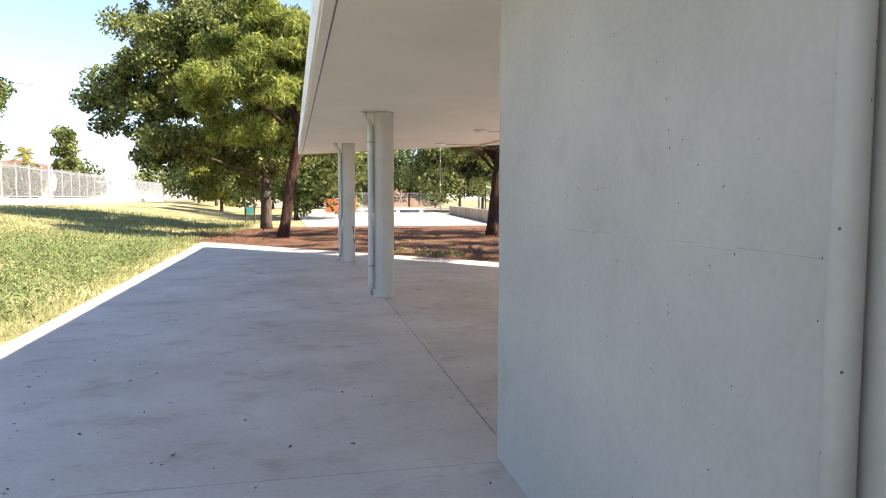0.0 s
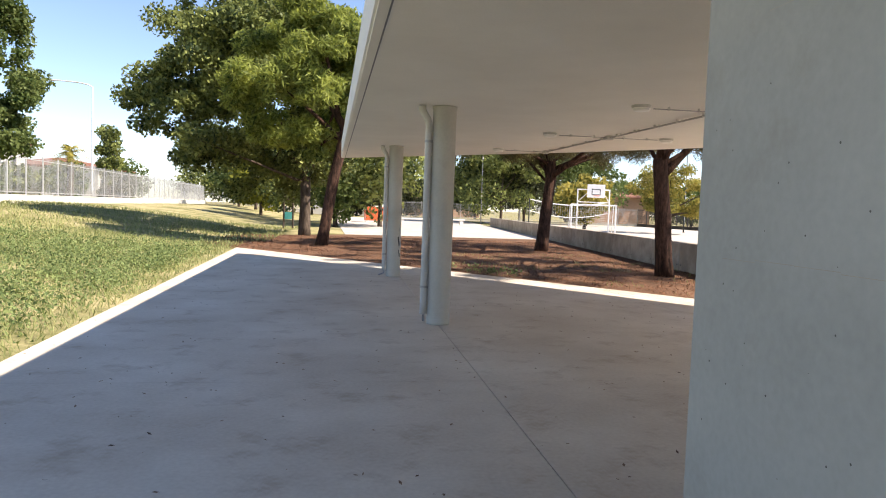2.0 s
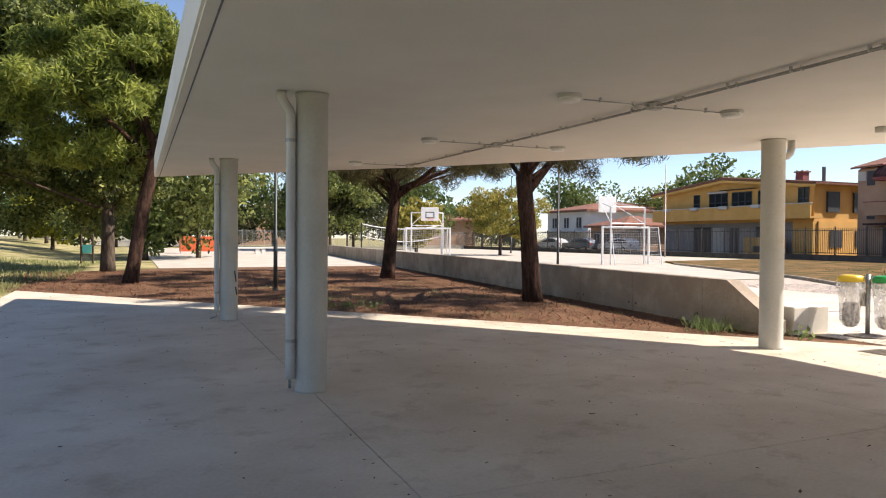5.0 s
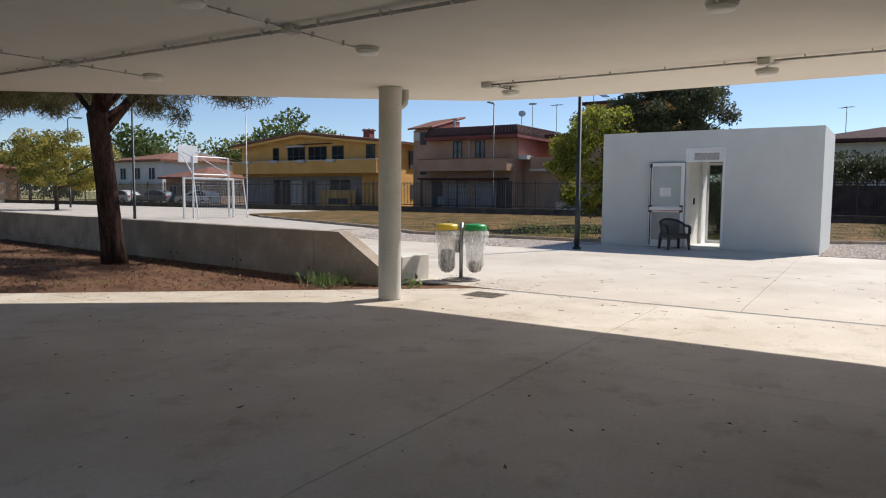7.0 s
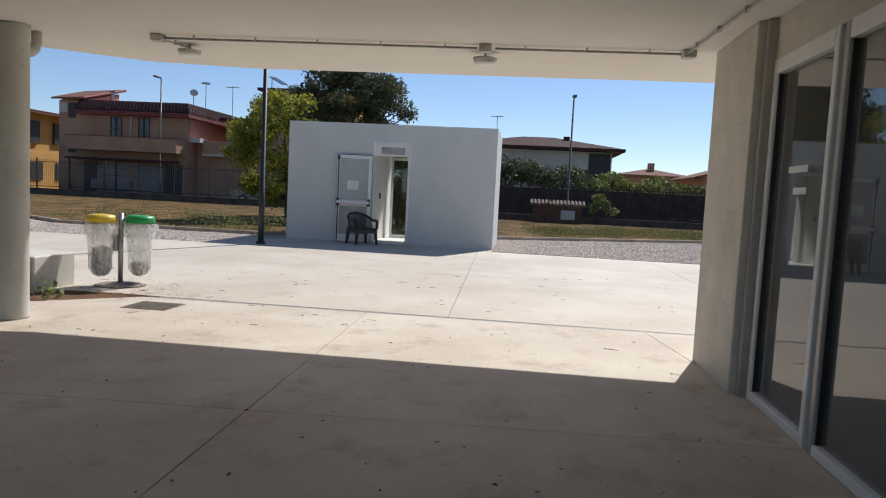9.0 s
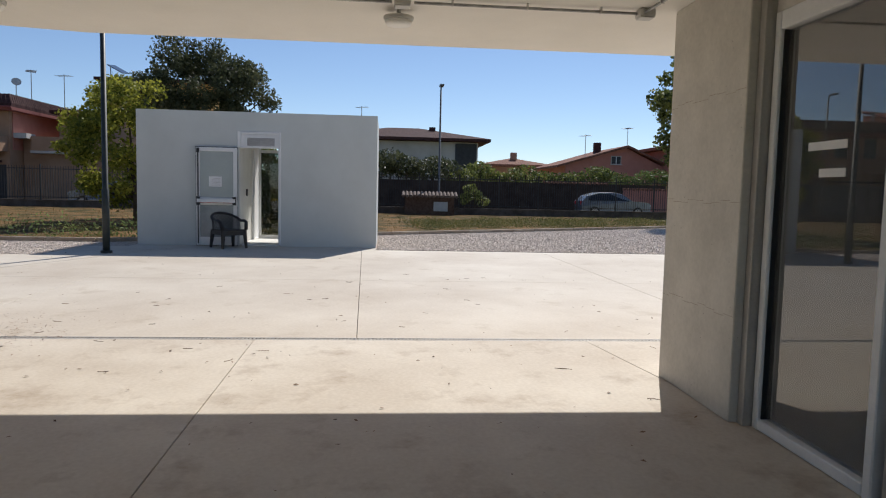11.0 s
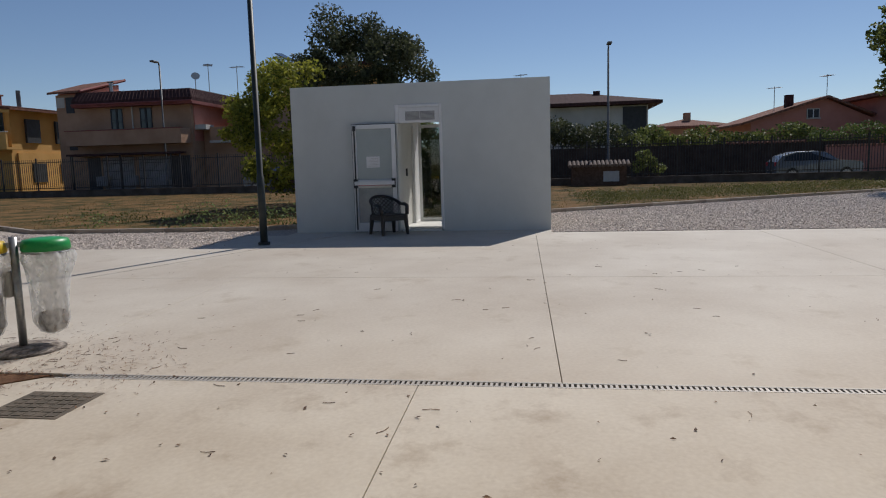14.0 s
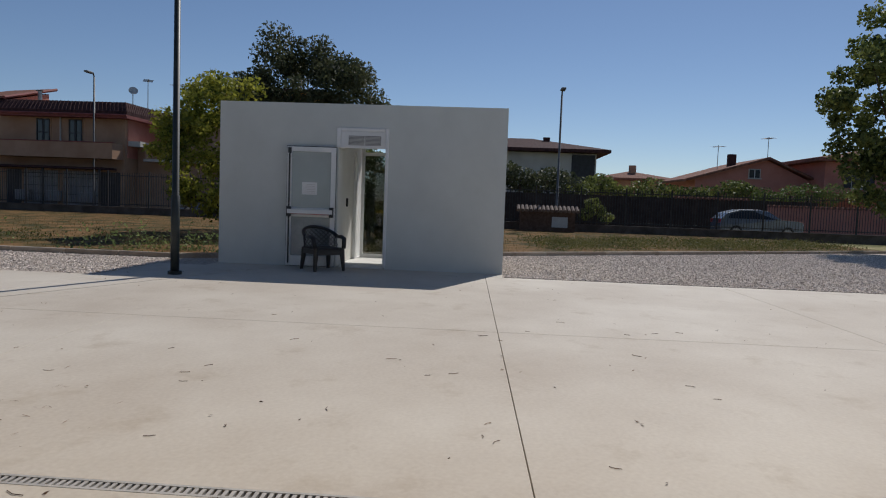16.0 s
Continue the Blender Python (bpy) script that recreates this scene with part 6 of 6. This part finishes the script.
th = thing("site_barrier", (2.6, 62, 0), "orange plastic mesh barrier round a hole", "barrier")
for x in (-1.3, 0, 1.3):
    part("stake", tube(bmesh.new(), [(x, 0, 0), (x, 0, 1.45)], 0.03, 6), M_steel, th)
part("mesh", boxed(-1.35, 1.35, -0.02, -0.005, 0.15, 1.35), M_orange, th, "orange mesh")
part("mesh", boxed(-1.36, -1.345, 0.0, 2.0, 0.15, 1.3), M_orange, th)
for x, y, w in ((5.6, 60, 3.2), (8.6, 61.5, 2.6)):
    th = thing("concrete_bench", (x, y, 0), "low white concrete bench on the path", "bench", "path benches")
    part("seat", boxed(-w / 2, w / 2, -0.25, 0.25, 0.4, 0.52, 0.02), M_white, th)
    for s in (-1, 1):
        part("foot", boxed(s * w / 2 * 0.8 - 0.15, s * w / 2 * 0.8 + 0.15, -0.2, 0.2, 0, 0.399), M_white, th)
th = thing("play_panel", (-3.5, 41.5, 0.0), "teal play panel on two posts in the grass", "play equipment")
for s in (-0.25, 0.25):
    part("post", tube(bmesh.new(), [(s, 0, 0), (s, 0, 1.8)], 0.05, 8), M_bark2, th)
M_teal = shade("teal_paint", (0.03, 0.20, 0.20), (0.05, 0.27, 0.26), 4, 0.5, 0.05)
part("panel", boxed(-0.2, 0.2, -0.09, -0.055, 0.5, 0.9, 0.01), M_teal, th)
part("crossbar", boxed(-0.3, 0.3, -0.03, 0.03, 1.6, 1.68), M_bark2, th)


# ---- distant trees ----
def far_tree(x, y, z, h, r, mat, label, seed, name="tree", leaves=4500, size=0.38, narrow=False):
    crown_tree(name, x, y, z, h * 0.25, 0.16, (0, 0, h * 0.6), (r, r, h * 0.42), 26 if not narrow else 70, r * (0.4 if not narrow else 0.5), leaves, size, 0.65, mat, M_bark2, label, seed, n_limbs=6)


far_tree(2.0, 50.0, 0, 8.0, 4.6, M_oak, "dark broadleaf tree at the path's edge", 31, leaves=9000, size=0.32)
far_tree(-3.5, 58.0, 0, 7.0, 4.2, M_oak, "dark broadleaf tree on the far lawn", 32, leaves=8000, size=0.32)
far_tree(-1.0, 47.0, 0, 3.4, 1.5, M_poplar, "young round tree on the lawn", 33, leaves=3000, size=0.25)
far_tree(19.5, 78.0, 0, 12.0, 5.6, M_olive, "dense dark tree behind the court", 34, leaves=16000)
far_tree(15.5, 72.0, 0, 9.5, 4.6, M_oak, "tall dark tree behind the far goal", 44, leaves=14000, size=0.32)
far_tree(27.5, 80.0, 0, 8.0, 4.0, M_poplar, "green tree behind the court", 35, leaves=7000)
far_tree(13.5, 96.0, 0, 9.0, 3.6, M_poplar, "green tree past the far fence", 36)
far_tree(6.0, 98.0, 0, 8.0, 3.6, M_poplar, "green tree past the far fence", 37)
far_tree(21.0, 62.0, 0, 4.5, 2.4, M_gold, "golden shrub tree beside the court", 38)
for i_, (x_, y_) in enumerate(((9, 96), (17, 95), (23, 94), (30, 95), (36, 92), (41, 90), (1, 100), (47, 92))):
    far_tree(x_, y_, 0, 4.5 + (i_ % 3), 3.2, (M_olive, M_poplar, M_oak)[i_ % 3], "leafy green tree behind the far fence", 70 + i_, leaves=4000)
far_tree(60.0, 95.0, 0, 10, 6.0, M_poplar, "green trees above the far roofs", 39, leaves=6000, size=0.5)
far_tree(70.0, 86.0, 0, 10, 6.0, M_oak, "green trees above the far roofs", 40, leaves=6000, size=0.5)
far_tree(64.0, 70.0, 0, 10.5, 5.0, M_poplar, "green treetop above the yellow house", 41, leaves=5000, size=0.5)
far_tree(-19.7, 62.0, 0.9, 6.6, 0.8, M_oak, "dark narrow cypress by the street", 42, "cypress", 3500, 0.25, True)
for i, (x, y, h, r, m) in enumerate(((-24, 50, 2.8, 1.8, M_poplar), (-25, 58, 2.6, 1.9, M_oak), (-25.5, 68, 3.2, 2.2, M_poplar), (-24, 78, 2.6, 2.0, M_olive), (-10, 78, 6.0, 3.0, M_yel), (-13, 86, 6.5, 3.2, M_poplar), (-24.5, 42, 2.9, 2.0, M_poplar), (-8, 66, 4.5, 2.2, M_yel), (-28, 92, 5, 3, M_poplar), (-17, 108, 6, 3.5, M_poplar), (-11, 107, 5, 3.2, M_olive), (-22, 108, 5.5, 3.2, M_oak), (-5, 96, 6, 3.5, M_oak))):
    far_tree(x, y, 0.7 if x < -9 else 0.1, h, r, m, "leafy green street tree beyond the lawn", 50 + i, leaves=3000)


def palm(x, y, z, h):
    th = thing("palm_tree", (x, y, z), "short palm with a brownish crown of fronds", "tree")
    part("trunk", tube(bmesh.new(), [(0, 0, -0.1), (0, 0, h)], [0.25, 0.2], 10), M_bark2, th)
    g = np.random.default_rng(5)
    q = []
    for i in range(46):
        a, el = g.random() * 6.28, -0.6 + 1.9 * g.random()
        for k in range(8):
            t = 0.15 + k * 0.16
            r, zz = t * math.cos(el), h + t * math.sin(el) - 0.35 * t * t
            for s in (-1, 1):
                p = np.array([r * math.cos(a), r * math.sin(a), zz])
                tip = p + np.array([0.1 * math.cos(a) - s * 0.28 * math.sin(a), 0.1 * math.sin(a) + s * 0.28 * math.cos(a), -0.12])
                q.append([p, p + [0, 0, 0.05], tip, p + np.array([0.06 * math.cos(a), 0.06 * math.sin(a), 0])])
    part("crown", quads("crown", np.array(q), M_gold), None, th)


palm(-20.6, 56.5, 0.9, 3.6)


# ---- grass, weeds, gravel and fallen leaves ----
def blades(name, xy, zs, height, width, mat, label, spread=0.5):
    n = len(xy)
    a = rng.random(n) * 6.283
    h = height * (0.5 + rng.random(n))
    base = np.column_stack([xy, zs])
    side = np.column_stack([np.cos(a), np.sin(a), np.zeros(n)]) * (width * (0.6 + 0.8 * rng.random(n)))[:, None]
    lean = rng.normal(size=(n, 3)) * spread
    lean[:, 2] = 1
    lean /= np.linalg.norm(lean, axis=1)[:, None]
    tip = base + lean * h[:, None]
    mid = base + lean * (h * 0.55)[:, None]
    q = np.stack([base, mid + side, tip, mid - side], 1)
    return tagged(part(name, quads(name, q, mat), None, None), label, "grass", kind="stuff")


def lawn_points(n, x0, x1, y0, y1, keep):
    p = np.column_stack([x0 + (x1 - x0) * rng.random(n), y0 + (y1 - y0) * rng.random(n)])
    z = np.array([rise(a, b) for a, b in p])
    k = np.array([keep(a, b) for a, b in p])
    return p[k], z[k] - 0.01


def west_of_slab(x, y):
    return x < -2.52 - 0.0337 * (y + 6) - 0.02


p, z = lawn_points(42000, -12, -2.7, 5, 26, west_of_slab)
blades("grass", p, z, 0.13, 0.006, M_grass, "dry yellow-green grass beside the slab")
p, z = lawn_points(16000, -17, -3, 22, 44, lambda x, y: x < -3.8 or y > 27)
blades("grass", p, z, 0.16, 0.012, M_grass, "dry grass across the far lawn")


def weeds(name, n, spots, r, h, leaf, label, mat=None):
    """Low leafy weeds: sprays of small leaves round short stems."""
    q = []
    for cx, cy, cz in spots:
        k = n
        d = rng.normal(size=(k, 3)) * np.array([r, r, h * 0.4])
        pos = np.array([cx, cy, cz + h * 0.45]) + d
        pos[:, 2] = np.maximum(pos[:, 2], cz + 0.01)
        ax = rng.normal(size=(k, 3))
        ax[:, 2] += 0.5
        ax /= np.linalg.norm(ax, axis=1)[:, None]
        sd = np.cross(ax, rng.normal(size=(k, 3)))
        sd /= np.linalg.norm(sd, axis=1)[:, None]
        s = leaf * (0.5 + rng.random(k))[:, None]
        q.append(np.stack([pos - ax * s * 0.5, pos + sd * s * 0.25, pos + ax * s * 0.5, pos - sd * s * 0.25], 1))
    return tagged(part(name, quads(name, np.concatenate(q), mat or M_weed), None, None), label, "weeds", kind="stuff")


p, z = lawn_points(720, -11, -3.1, 6.5, 21.5, lambda x, y: west_of_slab(x + 0.35, y) and (noise.noise(Vector((x * 0.4, y * 0.4, 3))) > -0.12 or y > 16))
weeds("weeds", 110, [(a, b, c) for (a, b), c in zip(p, z)], 0.19, 0.33, 0.05, "leafy green weeds in the lawn beside the slab")
p, z = lawn_points(170, 18.8, 24, 7.5, 20, lambda x, y: x > 19.2 + max(0, (13 - y) * 0.66) and x < 23 + max(0, (13 - y) * 0.6))
weeds("weeds", 90, [(a, b, 0.04) for a, b in p if noise.noise(Vector((a * 0.5, b * 0.5, 1))) > 0.0], 0.22, 0.26, 0.05, "green weeds along the kerb", M_weed2)
q = rng.random((260, 2))
weeds("weeds", 90, [(24.5 + 6 * a - 0.0 * b + (1 - b) * 6.0, -6.5 + 12 * b, 0.04) for a, b in q if 24.5 + 6 * a + (1 - b) * 6.0 > 23.2 + (6.4 - (-6.5 + 12 * b)) * 0.64], 0.34, 0.17, 0.055, "green weeds in the grass before the fence", M_weed2)
p, z = lawn_points(20000, 19, 39, -7, 28, lambda x, y: x > 18.8 + max(0, (13 - y) * 0.645) and (y < 21 or x > 26))
blades("grass", p, z + 0.075, 0.05, 0.008, M_grass2, "dry grass before the iron fence")
weeds("weeds", 120, [(19.3, 12.7, 0.04), (19.6, 13.2, 0.04), (19.2, 13.9, 0.04), (19.9, 12.5, 0.04), (19.4, 14.6, 0.04), (20.4, 11.9, 0.04), (19.1, 15.3, 0.04), (19.3, 17.6, 0.04)], 0.28, 0.42, 0.07, "bushy green weeds behind the kerb")
weeds("weeds", 40, [(7.35, 12.55, 0.0), (7.9, 11.2, 0), (3.0, 17.0, 0), (2.7, 17.5, 0), (3.4, 16.9, 0), (2.2, 18.4, 0)], 0.12, 0.14, 0.07, "tufts of weeds by the wall's foot")
n = 260
q = np.column_stack([7.25 + 0.16 * rng.normal(size=n), 12.15 + 0.16 * rng.normal(size=n)])
blades("grass_tuft", q, np.full(n, -0.01), 0.19, 0.006, M_weed, "green grass tuft at the retaining wall", 0.6)


def scatter_stones(n, keep, box4):
    """Loose stones, each a small uneven double pyramid half sunk in the bed."""
    x0, x1, y0, y1 = box4
    p = np.column_stack([x0 + (x1 - x0) * rng.random(n), y0 + (y1 - y0) * rng.random(n)])
    p = p[keep(p[:, 0], p[:, 1])]
    k = len(p)
    o = np.array([[1, 0, 0], [0, 1, 0], [-1, 0, 0], [0, -1, 0], [0, 0, 0.5]])[None] + rng.normal(size=(k, 5, 3)) * 0.24
    o *= (0.009 + 0.020 * rng.random(k) ** 1.5)[:, None, None]
    v = o + np.column_stack([p, np.full(k, -0.006)])[:, None, :]
    f = (np.arange(k) * 5)[:, None, None] + np.array([[0, 1, 4], [1, 2, 4], [2, 3, 4], [3, 0, 4]])[None]
    me = bpy.data.meshes.new("gravel")
    me.from_pydata(v.reshape(-1, 3).tolist(), [], f.reshape(-1, 3).tolist())
    me.materials.append(M_stone)
    tagged(part("gravel", me, None, None), "loose pale gravel stones on the bed", "gravel", kind="stuff")


scatter_stones(330000, lambda x, y: ((x < 18.36) & (x > 15.42) & (y > 12.95) & (y < 20)) | ((x > 17.42) & (y < 6.8) & (x < 22.6 + (6.45 - y) * 0.645 - 0.15)), (15.4, 30, -7, 20))


def fallen_leaves(n):
    q = []
    while len(q) < n:
        x, y = rng.uniform(-3.2, 17.2), rng.uniform(1.0, 22)
        if (x < 8.2 and (y > 23.3 + DIAG * (x + 3.5) or x < -2.5 - 0.044 * (y + 6) or (x > 0.8 and y < 4.7))) or (x > 8.5 and y > 12.8):
            continue
        if x > 8.4 and rng.random() < 0.78:
            continue
        a, s = rng.random() * 6.28, rng.uniform(0.007, 0.022)
        u, w = np.array([math.cos(a), math.sin(a), 0.0]), np.array([-math.sin(a), math.cos(a), 0.0])
        c = np.array([x, y, 0.004])
        q.append([c - u * s, c + w * s * 0.45 + [0, 0, 0.008 * rng.random()], c + u * s + [0, 0, 0.012 * rng.random()], c - w * s * 0.45 + [0, 0, 0.008 * rng.random()]])
    tagged(part("fallen_leaves", quads("fallen_leaves", np.array(q), M_dryleaf), None, None), "small dry brown leaves strewn over the slab", "leaves", kind="stuff")


fallen_leaves(950)


def twigs(n):
    bm = bmesh.new()
    for i in range(n):
        x, y = rng.uniform(6.5, 13), rng.uniform(4, 12)
        if i % 3 == 0:
            x, y = rng.uniform(8.3, 9.3), rng.uniform(10.2, 11.3)
        a, L = rng.random() * 6.28, rng.uniform(0.02, 0.05)
        c = Vector((x, y, 0.004))
        d = Vector((math.cos(a), math.sin(a), 0))
        e = Vector((-math.sin(a), math.cos(a), 0)) * L * 0.25
        tube(bm, [c - d * L, c + e, c + d * L], 0.0022, 3, cap=False)
    tagged(part("twigs", bm, M_dryleaf, None), "fallen twigs and pine needles on the slab", "twigs", kind="stuff")


twigs(90)


def needle_litter(n):
    p = np.column_stack([rng.uniform(-5, 9, n), rng.uniform(11.5, 33, n)])
    ok = (p[:, 1] > 23.6 + DIAG * (p[:, 0] + 3.6) + 0.05) & (p[:, 0] < 7.8 + 0.095 * (p[:, 1] - 13)) & (p[:, 0] > -5.0)
    p = p[ok]
    k = len(p)
    a, e = rng.random(k) * 6.283, rng.normal(size=k) * 0.3
    L, w = 0.03 + 0.07 * rng.random(k), 0.004 + 0.006 * rng.random(k)
    u = np.column_stack([np.cos(a), np.sin(a), e])
    v = np.column_stack([-np.sin(a), np.cos(a), np.zeros(k)])
    c = np.column_stack([p, np.full(k, 0.006)])
    q = np.stack([c - u * L[:, None], c + v * w[:, None], c + u * L[:, None], c - v * w[:, None]], 1)
    tagged(part("needle_litter", quads("needle_litter", q, M_needle), None, None), "brown pine needles and chips littering the bed", "litter", kind="stuff")


needle_litter(60000)

p, z = lawn_points(5200, 2, 8.4, 11.5, 24, lambda x, y: y > 23.8 + DIAG * (x + 3.6) and x < 7.7 + 0.095 * (y - 13) and (noise.noise(Vector((x * 0.9, y * 0.9, 5))) > 0.22))
blades("grass", p, z + 0.02, 0.09, 0.005, M_grass, "thin dry grass patches in the needle bed", 0.7)


def needle_drift(n, spots, label):
    """Loose drifts of brown needles blown onto the slab."""
    c = np.array(spots)[rng.integers(0, len(spots), n)]
    p = c[:, :2] + rng.normal(size=(n, 2)) * c[:, 2:3]
    a, L, w = rng.random(n) * 6.283, 0.012 + 0.03 * rng.random(n), 0.0015 + 0.002 * rng.random(n)
    u = np.column_stack([np.cos(a), np.sin(a), rng.normal(size=n) * 0.08]) * L[:, None]
    v = np.column_stack([-np.sin(a), np.cos(a), np.zeros(n)]) * w[:, None]
    c = np.column_stack([p, np.full(n, 0.005)])
    tagged(part("needle_drift", quads("needle_drift", np.stack([c - u, c + v, c + u, c - v], 1), M_needle), None, None), label, "litter", kind="stuff")


needle_drift(1000, [(8.74, 10.9, 0.28), (8.9, 10.3, 0.35), (8.45, 9.9, 0.3), (9.1, 11.2, 0.3), (8.3, 10.5, 0.15)], "brown pine needles drifted round the bins")
needle_drift(1800, [(-2.0 + 0.55 * k, 23.4 - 1.104 * (1.5 + 0.55 * k) - 0.25, 0.22) for k in range(18)], "thin needles strewn along the slab's edge")
